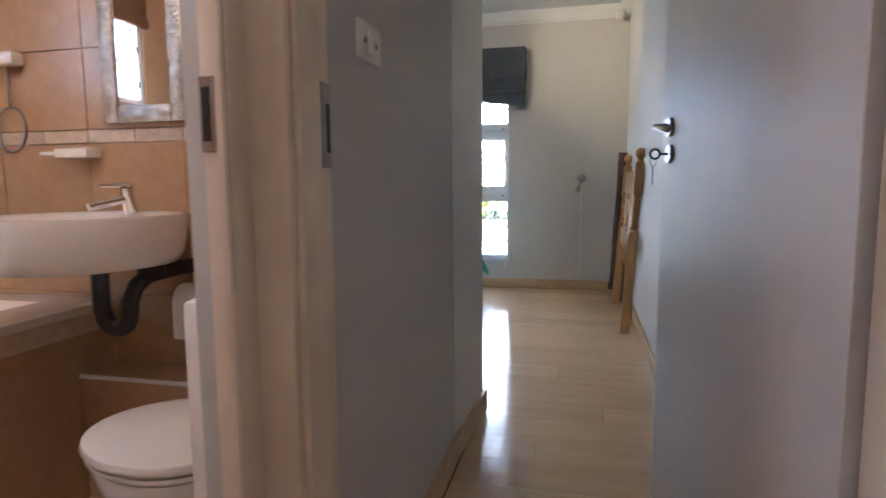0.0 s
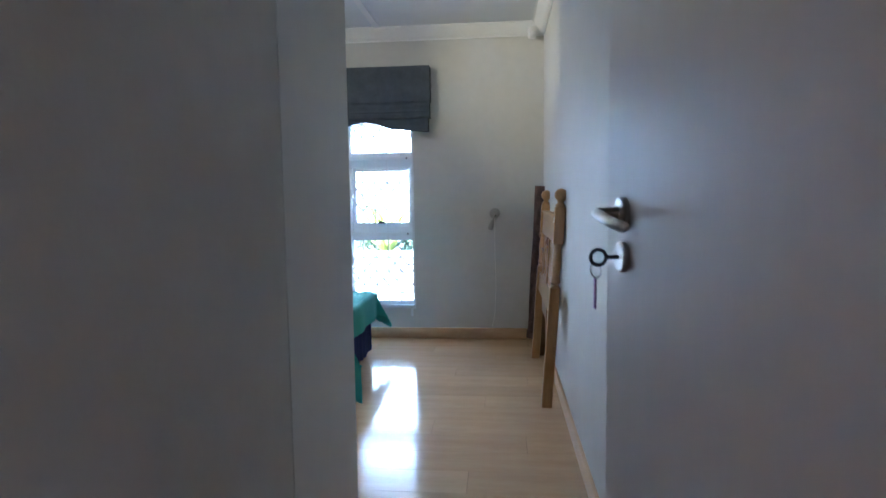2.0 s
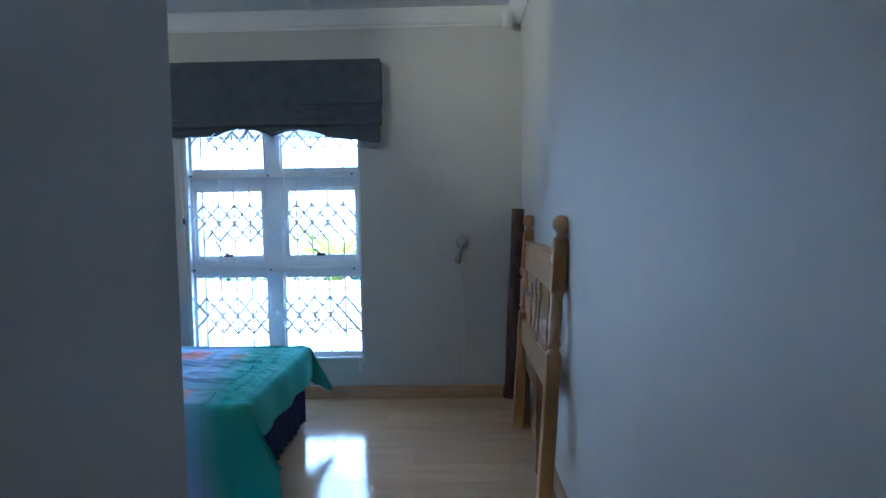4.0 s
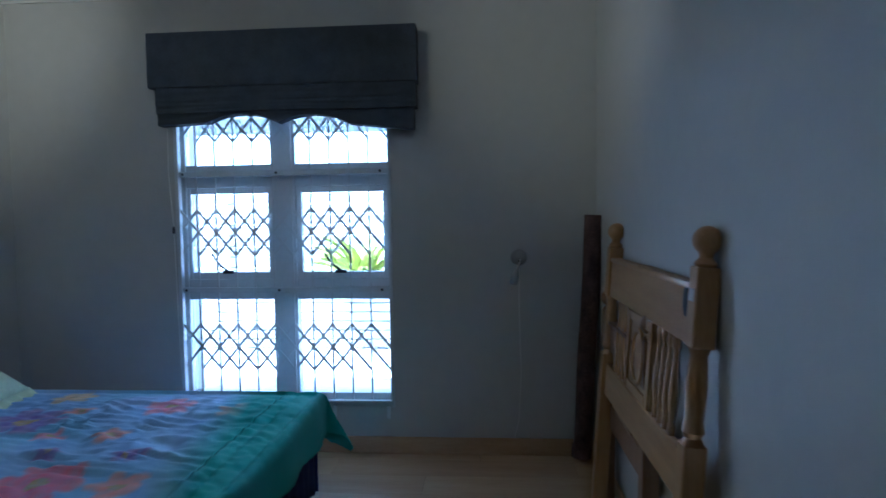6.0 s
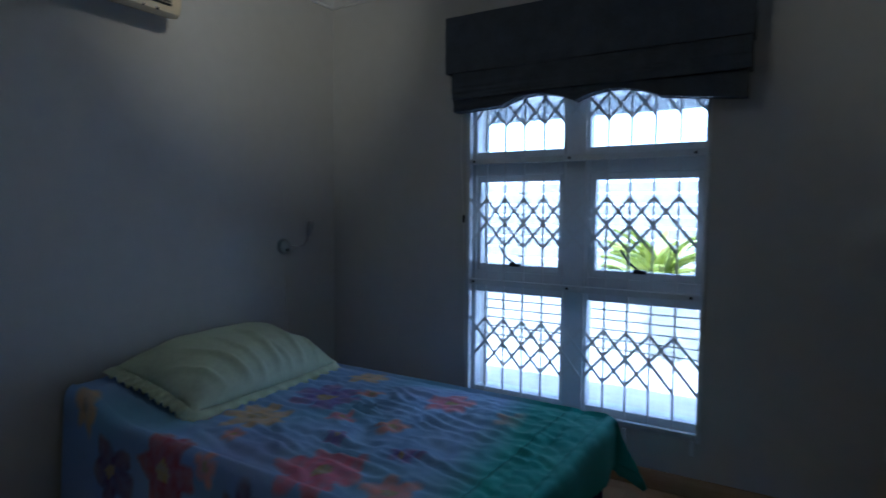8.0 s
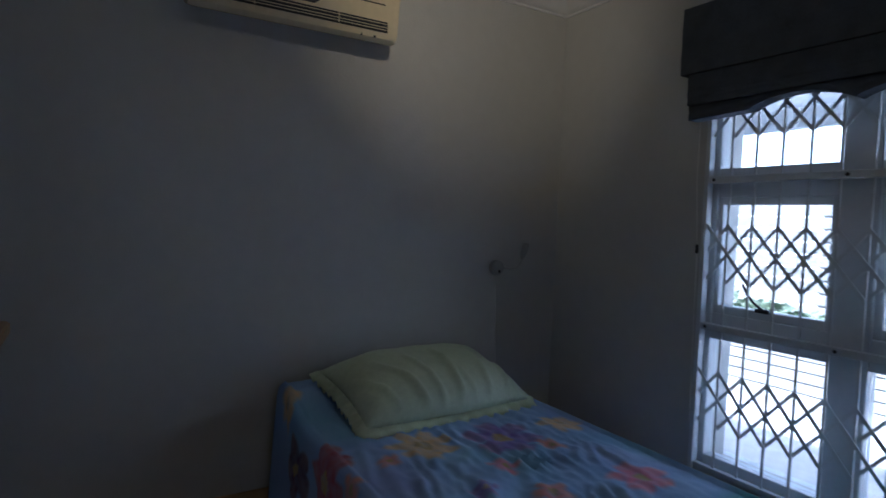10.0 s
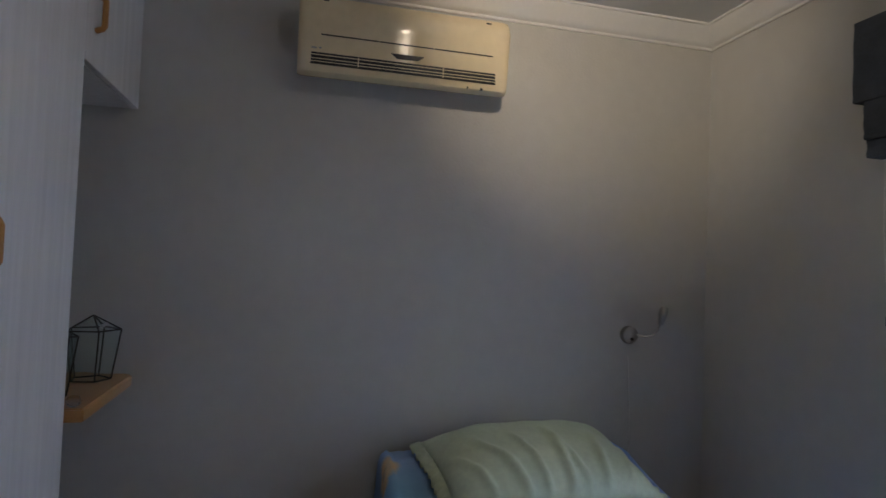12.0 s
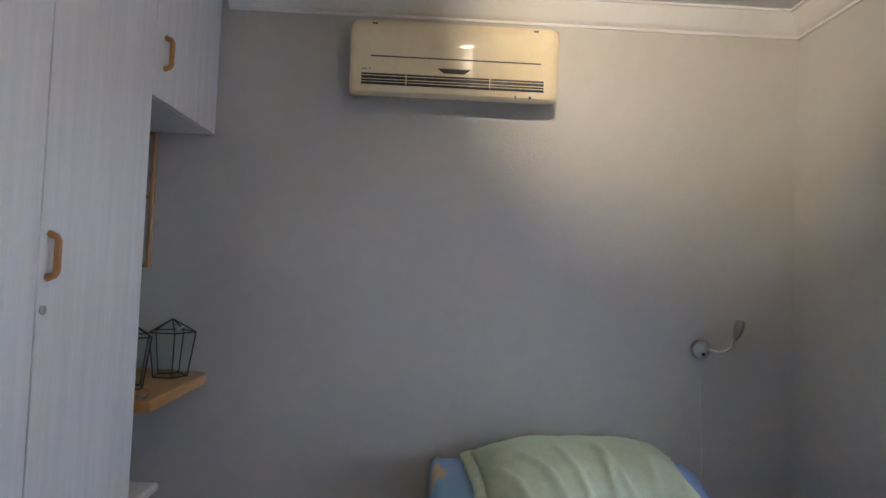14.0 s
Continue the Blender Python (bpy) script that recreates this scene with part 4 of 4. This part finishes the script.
def terrarium(at, h, r, turn):
    """A five-sided glass lantern with a black leaded frame and a peaked roof."""
    t = thing("glass_terrarium", at, "geometric glass terrarium with black metal edges on the shelf", "terrarium", "terrariums on the shelf")
    o = Vector(at)

    def ring(rr, z):
        return [o + Vector((rr * math.cos(turn + 2 * math.pi * k / 5), rr * math.sin(turn + 2 * math.pi * k / 5), z)) for k in range(5)]
    lo, hi, tip = ring(r * 0.72, 0.004), ring(r, h * 0.78), o + Vector((0, 0, h))
    for k in range(5):
        j = (k + 1) % 5
        for a, b in ((lo[k], lo[j]), (hi[k], hi[j]), (lo[k], hi[k]), (hi[k], tip)):
            bm = bmesh.new()
            rod(bm, a, b, 0.0028, 6)
            part("edge_strip", bm, DARKM, t)
        for f in ((lo[k], lo[j], hi[j], hi[k]), (hi[k], hi[j], tip)):
            if k == 1 and len(f) == 3:
                continue
            bm = bmesh.new()
            nrm = (f[1] - f[0]).cross(f[2] - f[0]).normalized() * 0.001
            a, b = [bm.verts.new(p + nrm) for p in f], [bm.verts.new(p - nrm) for p in f]
            bm.faces.new(a)
            bm.faces.new(b[::-1])
            for i in range(len(f)):
                i2 = (i + 1) % len(f)
                bm.faces.new((a[i], b[i], b[i2], a[i2]))
            part("glass_pane", bm, TGLASS, t, smooth=0)
    return t


t1 = terrarium((-2.25, 4.13, 0.88), 0.225, 0.088, 0.5)
bm = boxes((-0.02, 0.02, -0.014, 0.014, 0, 0.001))
bm.transform(pose(-2.23, 4.17, 1.072, 28, 8, 20))
part("price_sticker", bm, PAPER, t1, "white paper sticker")
terrarium((-2.0, 4.08, 0.88), 0.235, 0.09, 0.2)
kn = thing("glass_ornament", (-1.868, 4.205, 0.88), "small clear glass knob on the shelf", "ornament")
bm = bmesh.new()
lathe(bm, [(0.008, 0), (0.016, 0.006), (0.02, 0.016), (0.015, 0.028), (0.005, 0.033)], Matrix.Translation((-1.868, 4.205, 0.879)), 14)
part("knob", bm, TGLASS, kn)

# picture frame on the bed wall inside the niche
pf = thing("picture_frame", (XL, 3.84, 1.3), "narrow light wood frame hanging in the niche", "picture frame")
for b in ((3.725, 3.955, 1.855, 1.87), (3.725, 3.955, 1.3, 1.315), (3.725, 3.74, 1.315, 1.855), (3.94, 3.955, 1.315, 1.855), (3.74, 3.94, 1.592, 1.604)):
    part("frame_bar", boxes((XL + 0.001, XL + 0.022, *b), bevel=0.002), PINE, pf)
part("backing", boxes((XL + 0.001, XL + 0.006, 3.74, 3.94, 1.315, 1.855)), CUPB, pf)
part("dark_print", boxes((XL + 0.007, XL + 0.011, 3.80, 3.915, 1.62, 1.73)), BLACKP, pf, "small dark print")

# white storage box under the shelf
sb = thing("storage_box", (-2.0, 4.0, 0), "white plastic storage box with a rounded lid", "storage box")
part("box", boxes((-2.15, -1.86, 3.80, 4.13, 0.0, 0.47), bevel=0.02, seg=3), WHITEP, sb)
part("lid", boxes((-2.17, -1.846, 3.78, 4.15, 0.47, 0.505), bevel=0.016, seg=3), WHITEP, sb)

# ---- bathroom ----
built("bathroom_floor", boxes((BX0, LX - 0.119, BY0, BY1, -0.1, -0.006)), GROUT, "beige tiled bathroom floor", "floor")
bwn = built("wall_bathroom_basin", boxes((BX0 - 0.1, BX1 - 0.002, BY1, BY1 + 0.09, -0.1, TOP)), GROUT, "tan tiled bathroom wall behind the basin", "wall")
bww = built("wall_bathroom_window", boxes((BX0 - 0.1, BX0, BY0 - 0.1, 0.78, -0.1, TOP), (BX0 - 0.1, BX0, 1.4, BY1, -0.1, TOP), (BX0 - 0.1, BX0, 0.78, 1.4, -0.1, 1.56), (BX0 - 0.1, BX0, 0.78, 1.4, 2.26, TOP)), TILE, "tan tiled bathroom wall with a window", "wall")
built("wall_bathroom_back", boxes((BX0, LX - 0.102, BY0 - 0.1, BY0, -0.1, TOP)), TILE, "tan tiled bathroom back wall", "wall")
built("wall_bathroom_side", boxes((BX1 - 0.012, BX1 - 0.001, 1.986, BY1, -0.1, TOP)), TILE, "tan tiled bathroom side wall", "wall")
bw = thing("window_2", (BX0, 1.09, 1.56), "white bathroom window with a brown blind", "window", kind="structure")
WB0, WB1 = 0.78, 1.4
part("frame", boxes((BX0 - 0.07, BX0 - 0.02, WB0, WB0 + 0.04, 1.56, 2.26), (BX0 - 0.07, BX0 - 0.02, WB1 - 0.04, WB1, 1.56, 2.26), (BX0 - 0.07, BX0 - 0.02, WB0 + 0.04, WB1 - 0.04, 1.56, 1.6), (BX0 - 0.07, BX0 - 0.02, WB0 + 0.04, WB1 - 0.04, 2.22, 2.26)), UPVC, bw)
p = part("pane", boxes((BX0 - 0.047, BX0 - 0.043, WB0 + 0.04, WB1 - 0.04, 1.6, 2.22)), GLASS, bw)
p.visible_shadow = False
for k in range(-3, 6):
    for slope in (1, -1):
        ya = WB0 + 0.04 + 0.12 * k
        za, zb = (1.68, 2.2) if slope > 0 else (2.2, 1.68)
        f0, f1 = max(0, (WB0 + 0.04 - ya) / 0.26), min(1, (WB1 - 0.04 - ya) / 0.26)
        if f1 - f0 > 0.05:
            bm = bmesh.new()
            rod(bm, (BX0 - 0.015, ya + 0.26 * f0, za + (zb - za) * f0), (BX0 - 0.015, ya + 0.26 * f1, za + (zb - za) * f1), 0.006, 6)
            part("grille_bar", bm, DARKM, bw)
part("blind", boxes((BX0 - 0.01, BX0 + 0.03, WB0 - 0.02, WB1 + 0.02, 2.1, 2.4), bevel=0.006), BROWNCLOTH, bw)
part("blind_fold", boxes((BX0 - 0.005, BX0 + 0.045, WB0 - 0.02, WB1 + 0.02, 2.09, 2.16), bevel=0.012, seg=2), BROWNCLOTH, bw)
bath = thing("bathtub", (-2.06, 1.9, 0), "white bathtub in a tan tiled surround", "bathtub")
part("surround", boxes((BX0 + 0.002, -1.2, BY0 + 0.002, BY1 - 0.012, 0.0, 0.585)), TILE, bath)
part("border", boxes((BX0 + 0.002, -1.194, BY0 + 0.002, BY1 - 0.012, 0.535, 0.598)), MOSAIC, bath)
bm = bmesh.new()
rim = [(BX0 + 0.004, BY0 + 0.004), (-1.18, BY0 + 0.004), (-1.18, BY1 - 0.014), (BX0 + 0.004, BY1 - 0.014)]
c = Vector(((BX0 - 1.405) / 2, (BY0 + BY1) / 2))
levels = []
for sc, z in ((1.0, 0.599), (1.0, 0.624), (0.985, 0.63), (0.80, 0.63), (0.77, 0.61), (0.66, 0.25)):
    levels.append([bm.verts.new((c.x + (x - c.x) * sc, c.y + (y - c.y) * (sc + (1 - sc) * 0.4), z)) for x, y in rim])
for u, v in zip(levels, levels[1:]):
    for i in range(4):
        bm.faces.new((u[i], u[(i + 1) % 4], v[(i + 1) % 4], v[i]))
bm.faces.new(levels[-1])
part("tub", bm, CERAMIC, bath)
led = thing("tiled_ledge", (-0.85, 2.72, 0), "low tan tiled ledge under the basin", "ledge", kind="structure")
part("ledge_body", boxes((-1.198, BX1 - 0.014, 2.675, BY1 - 0.012, 0.0, 0.405), bevel=0.002), TILE, led)
part("edge_strip", boxes((-1.198, BX1 - 0.014, 2.669, 2.679, 0.398, 0.410), bevel=0.002), PAPER, led)


def basin(cx, z):
    b = thing("wash_basin", (cx, 2.6, z), "white oval wall basin with a chrome mixer tap", "basin")
    bm = bmesh.new()
    n = 40

    def ring(rx, ry, zz, flat=0.0):
        out = []
        for i in range(n):
            a = 2 * math.pi * i / n
            y = 2.56 + ry * math.sin(a)
            out.append(bm.verts.new((cx + rx * math.cos(a), min(y, BY1 - 0.014), zz)))
        return out
    rs = [ring(0.18, 0.20, z - 0.145), ring(0.235, 0.25, z - 0.137), ring(0.252, 0.268, z - 0.11), ring(0.27, 0.284, z - 0.006), ring(0.268, 0.282, z), ring(0.258, 0.27, z), ring(0.24, 0.225, z - 0.012), ring(0.2, 0.17, z - 0.08), ring(0.05, 0.05, z - 0.11)]
    for u, v in zip(rs, rs[1:]):
        for i in range(n):
            bm.faces.new((u[i], u[(i + 1) % n], v[(i + 1) % n], v[i]))
    bm.faces.new(rs[0][::-1])
    bm.faces.new(rs[-1])
    part("bowl", bm, CERAMIC, b, smooth=50)
    bm = bmesh.new()
    rod(bm, (cx - 0.02, 2.76, z - 0.004), (cx - 0.02, 2.75, z + 0.075), 0.022, 16, 0.02)
    rod(bm, (cx - 0.02, 2.75, z + 0.04), (cx - 0.06, 2.64, z + 0.018), 0.012, 12)
    box(bm, cx - 0.11, cx - 0.0, 2.735, 2.765, z + 0.075, z + 0.088, bevel=0.004)
    part("mixer_tap", bm, CHROME, b, "chrome mixer tap")
    bm = bmesh.new()
    rod(bm, (cx + 0.0, 2.71, z - 0.02), (cx + 0.0, 2.70, z - 0.045), 0.014, 12)
    part("overflow", bm, BLACKP, b)
    bm = bmesh.new()
    tube(bm, [(cx + 0.0, 2.60, z - 0.14), (cx + 0.0, 2.60, z - 0.28)] + [(cx + 0.045 - 0.045 * math.cos(a), 2.605, z - 0.29 - 0.045 * math.sin(a)) for a in np.linspace(0, math.pi, 9)] + [(cx + 0.09, 2.61, z - 0.25), (cx + 0.095, 2.63, z - 0.21), (cx + 0.105, 2.67, z - 0.185), (cx + 0.13, 2.74, z - 0.175), (cx + 0.14, BY1 - 0.012, z - 0.175)], 0.024, 14)
    rod(bm, (cx + 0.11, 2.68, z - 0.15), (cx + 0.11, 2.68, z - 0.19), 0.04, 16)
    part("waste_trap", bm, BLACKP, b, "black plastic waste trap")


basin(-1.025, 0.918)
to = thing("toilet", (-0.6, 2.3, 0), "white ceramic toilet with its lid down", "toilet")


def oval(bm, cx, cy, levels, n=36):
    rs = []
    for rx, ry, z in levels:
        r = []
        for i in range(n):
            a = 2 * math.pi * i / n
            x = cx + rx * math.cos(a) * (1.0 if math.cos(a) < 0 else 0.72)
            r.append(bm.verts.new((x, cy + ry * math.sin(a), z)))
        rs.append(r)
    for u, v in zip(rs, rs[1:]):
        for i in range(n):
            bm.faces.new((u[i], u[(i + 1) % n], v[(i + 1) % n], v[i]))
    bm.faces.new(rs[0][::-1])
    bm.faces.new(rs[-1])
    return bm


TX, TY = -0.54, 2.335
part("bowl", oval(bmesh.new(), TX, TY, [(0.14, 0.11, 0.0), (0.13, 0.10, 0.1), (0.2, 0.16, 0.28), (0.235, 0.185, 0.375), (0.235, 0.185, 0.39)]), CERAMIC, to, smooth=50)
part("seat", oval(bmesh.new(), TX, TY, [(0.24, 0.19, 0.395), (0.248, 0.197, 0.402), (0.248, 0.197, 0.41)]), CERAMIC, to, smooth=50)
part("lid", oval(bmesh.new(), TX, TY, [(0.25, 0.198, 0.416), (0.255, 0.202, 0.424), (0.25, 0.198, 0.436), (0.2, 0.155, 0.442)]), CERAMIC, to, smooth=50)
part("cistern", boxes((TX + 0.12, BX1 - 0.02, TY - 0.18, TY + 0.18, 0.30, 0.78), bevel=0.02, seg=2), CERAMIC, to)
mr = thing("mirror", (-1.03, BY1, 1.15), "wall mirror in a hammered silver frame", "mirror")
MX0, MX1, MZ0, MZ1 = -1.175, -0.87, 1.198, 1.78
part("glass", boxes((MX0 + 0.05, MX1 - 0.05, BY1 - 0.026, BY1 - 0.022, MZ0 + 0.05, MZ1 - 0.05)), MIRROR, mr, smooth=0)
for b in ((MX0, MX0 + 0.055, MZ0, MZ1), (MX1 - 0.055, MX1, MZ0, MZ1), (MX0 + 0.055, MX1 - 0.055, MZ0, MZ0 + 0.055), (MX0 + 0.055, MX1 - 0.055, MZ1 - 0.055, MZ1)):
    part("frame_bar", boxes((b[0], b[1], BY1 - 0.035, BY1 - 0.010, b[2], b[3]), bevel=0.006, seg=2), HAMMER, mr)
so = thing("soap_shelf", (-1.3, BY1, 1.09), "small white ceramic soap dish on the wall", "soap dish")
part("dish", boxes((-1.335, -1.205, 2.77, BY1 - 0.011, 1.088, 1.122), bevel=0.008, seg=2), CERAMIC, so)
part("lip", boxes((-1.40, -1.335, 2.78, 2.80, 1.097, 1.111), bevel=0.004), CERAMIC, so)
hk = thing("towel_ring", (-1.7, BY1, 1.36), "white wall holder with a dark ring", "towel ring")
part("holder", boxes((-1.64, -1.49, 2.79, BY1 - 0.011, 1.398, 1.442), bevel=0.008, seg=2), CERAMIC, hk)
bm = bmesh.new()
tube(bm, [(-1.55 + 0.06 * math.sin(a), BY1 - 0.03, 1.19 - 0.075 * math.cos(a)) for a in np.linspace(0, 6.25, 24)], 0.005, 6)
rod(bm, (-1.55, BY1 - 0.03, 1.26), (-1.55, BY1 - 0.03, 1.40), 0.005, 6)
part("ring", bm, STEEL, hk)
tr = thing("toilet_roll", (-0.72, BY1, 0.62), "white toilet roll on the tiled wall", "toilet roll")
bm = bmesh.new()
rod(bm, (-0.88, 2.77, 0.64), (-0.78, 2.77, 0.64), 0.055, 20)
box(bm, -0.88, -0.78, 2.714, 2.717, 0.53, 0.64)
part("roll", bm, PAPER, tr)

# ---- garden outside ----
built("pavement", boxes((-6, 6, 6.985, 9.2, -0.16, -0.12)), PAVE, "pale concrete path outside the window", "pavement")
gw = thing("garden_wall", (0, 11.5, -0.16), "white garden wall with horizontal slats", "garden wall", kind="structure")
for i in range(12):
    part("slat", boxes((-9, 8, 11.5, 11.54, -0.1 + i * 0.145, 0.02 + i * 0.145), bevel=0.006), GARDENW, gw)
for x in (-9, -6.2, -3.4, -0.6, 2.2, 5.0, 7.9):
    part("post", boxes((x, x + 0.12, 11.541, 11.65, -0.2, 1.7), bevel=0.006), GARDENW, gw)


ver = thing("veranda_roof", (-1, 8.2, 1.92), "grey boarded veranda roof over the path outside", "veranda", kind="structure")
part("fascia", boxes((-5, 4, 8.2, 8.24, 1.925, 2.08), bevel=0.004), UPVC, ver)
for i in range(9):
    part("soffit_board", boxes((-5, 4, 6.985 + i * 0.135, 6.985 + i * 0.135 + 0.13, 2.06, 2.075)), UPVC, ver)


# added emissive panel: whitens the view through the panes and brightens the room
sky_glow = bpy.data.materials.new("glowing_sky_panel")
sky_glow.use_nodes = True
hb_node = sky_glow.node_tree.nodes["Principled BSDF"]
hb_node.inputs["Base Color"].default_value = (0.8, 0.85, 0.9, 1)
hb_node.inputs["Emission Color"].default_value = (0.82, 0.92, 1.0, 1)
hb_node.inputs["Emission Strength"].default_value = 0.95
built("backdrop", boxes((-120, 120, 75, 75.5, -0.3, 40)), sky_glow, "glowing panel standing in for the bright sky beyond the garden", "backdrop")


def agave(cx, cy, n, length):
    ag = thing("agave_plant", (cx, cy, 0.34), "yellow-green agave plant in the garden bed", "plant", "garden agaves")
    bm = bmesh.new()
    for i in range(n):
        a, up = random.uniform(0, 6.28), random.uniform(0.75, 1.4)
        L = length * random.uniform(0.7, 1.1)
        prev = None
        for j in range(8):
            u = j / 7
            el = up - 0.35 * u * u
            r = L * u * math.cos(el)
            z = 0.34 + L * u * math.sin(el)
            w = 0.075 * math.sin(math.pi * min(1, 0.18 + 0.82 * u)) * (1 - u * 0.2) + 0.002
            ctr = Vector((cx + r * math.cos(a), cy + r * math.sin(a), z))
            sd = Vector((-math.sin(a), math.cos(a), 0)) * w
            cur = [bm.verts.new(ctr - sd + Vector((0, 0, 0.02))), bm.verts.new(ctr - Vector((0, 0, 0.012))), bm.verts.new(ctr + sd + Vector((0, 0, 0.02)))]
            if prev:
                for q in range(2):
                    bm.faces.new((prev[q], prev[q + 1], cur[q + 1], cur[q]))
            prev = cur
    part("leaves", bm, LEAF, ag).modifiers.new("thick", "SOLIDIFY").thickness = 0.006


agave(-1.25, 10.25, 40, 0.8)
pl = thing("planter_wall", (-1, 10.0, -0.16), "low white slatted planter wall in the garden", "planter", kind="structure")
for i in range(6):
    part("slat", boxes((-6, 4, 9.95, 9.99, -0.15 + i * 0.1, -0.065 + i * 0.1), bevel=0.004), GARDENW, pl)
part("soil", boxes((-6, 4, 9.995, 10.6, -0.2, 0.36)), EARTH, pl)
hd = thing("hedge_bush", (-2, 10.4, 0.35), "low pale green shrubs in the planter", "shrub", kind="stuff")
bm = bmesh.new()
for i in range(2600):
    x = random.uniform(-6, 3.5)
    top = 0.02 + 0.15 * noise.noise((x * 0.9, 0, 0)) + 0.1 * noise.noise((x * 3, 1, 0))
    p = Vector((x, 10.4 + random.uniform(-0.18, 0.18), 0.34 + random.random() ** 0.7 * max(0.12, top + 0.2)))
    q = Euler((random.uniform(-1.2, 1.2), random.uniform(-1.2, 1.2), random.uniform(0, 6.28))).to_matrix()
    s = random.uniform(0.03, 0.06)
    bm.faces.new([bm.verts.new(p + q @ Vector(c) * s) for c in ((-0.5, -1, 0), (0.5, -1, 0), (0.6, 0.3, 0.15), (0, 1.1, 0), (-0.6, 0.3, 0.15))])
part("leaves", bm, HEDGE, hd, smooth=0)


# ---- tiles and planks ----
def piece_mesh(name, sx, sy, sz, mat, bev):
    bm = bmesh.new()
    box(bm, 0, sx, 0, sy, 0, sz)
    top = [e for e in bm.edges if all(v.co.z > sz / 2 for v in e.verts)]
    bmesh.ops.bevel(bm, geom=top, offset=bev, segments=1, affect="EDGES")
    me = bpy.data.meshes.new(name)
    bm.to_mesh(me)
    bm.free()
    me.materials.append(mat)
    return me


def piece(name, me, m, parent):
    ob = new(name, me)
    ob.parent = parent
    ob.matrix_basis = m
    return ob


PLW, PLL = 0.19, 1.2
cache = {}
j = 0
y = -0.58
while y < YW - 0.02:
    w = min(PLW, YW - 0.002 - y)
    x = XL + 0.002 - (j * 0.47) % PLL
    while x < XR - 0.002:
        a, b = max(x, XL + 0.002), min(x + PLL, XR - 0.002)
        if y < YC - 0.15:
            a = max(a, LX + 0.022 if y < 2.14 else XC + 0.02)
        if b - a > 0.02:
            key = (round(b - a, 3), round(w, 3))
            if key not in cache:
                cache[key] = piece_mesh("plank", key[0] - 0.0008, key[1] - 0.0008, 0.012, PLANK, 0.0006)
            piece("plank", cache[key], Matrix.Translation((a, y, -0.012)), floor)
        x += PLL
    y += PLW
    j += 1

cache = {}
TW = 0.36
for z0, z1, mat, w in ((0.0, 0.12, TILE, TW), (0.12, 0.38, TILE, TW), (0.38, 0.64, TILE, TW), (0.64, 0.895, TILE, TW), (0.895, 1.14, TILE, TW), (1.14, 1.184, MOSAIC, 0.18), (1.184, 1.445, TILE, TW), (1.445, 1.705, TILE, TW), (1.705, 1.965, TILE, TW), (1.965, 2.225, TILE, TW), (2.225, 2.485, TILE, TW)):
    x = BX0
    while x < BX1 - 0.03:
        b = min(x + w, BX1 - 0.014)
        key = (round(b - x, 3), round(z1 - z0, 3), mat.name)
        if key not in cache:
            cache[key] = piece_mesh("tile", key[0] - 0.003, key[1] - 0.003, 0.009, mat, 0.001)
        piece("tile", cache[key], Matrix.Translation((x, BY1, z0)) @ Matrix.Rotation(math.pi / 2, 4, "X"), bwn)
        x += w
bf = bpy.data.objects["bathroom_floor"]
fm = piece_mesh("tile", 0.327, 0.327, 0.006, FTILE, 0.001)
for i in range(5):
    for j in range(7):
        piece("tile", fm, Matrix.Translation((-1.43 + 0.33 * i - 0.33, BY0 + 0.33 * j, -0.006)), bf) if -1.43 + 0.33 * (i - 1) + 0.327 < LX - 0.1 else None
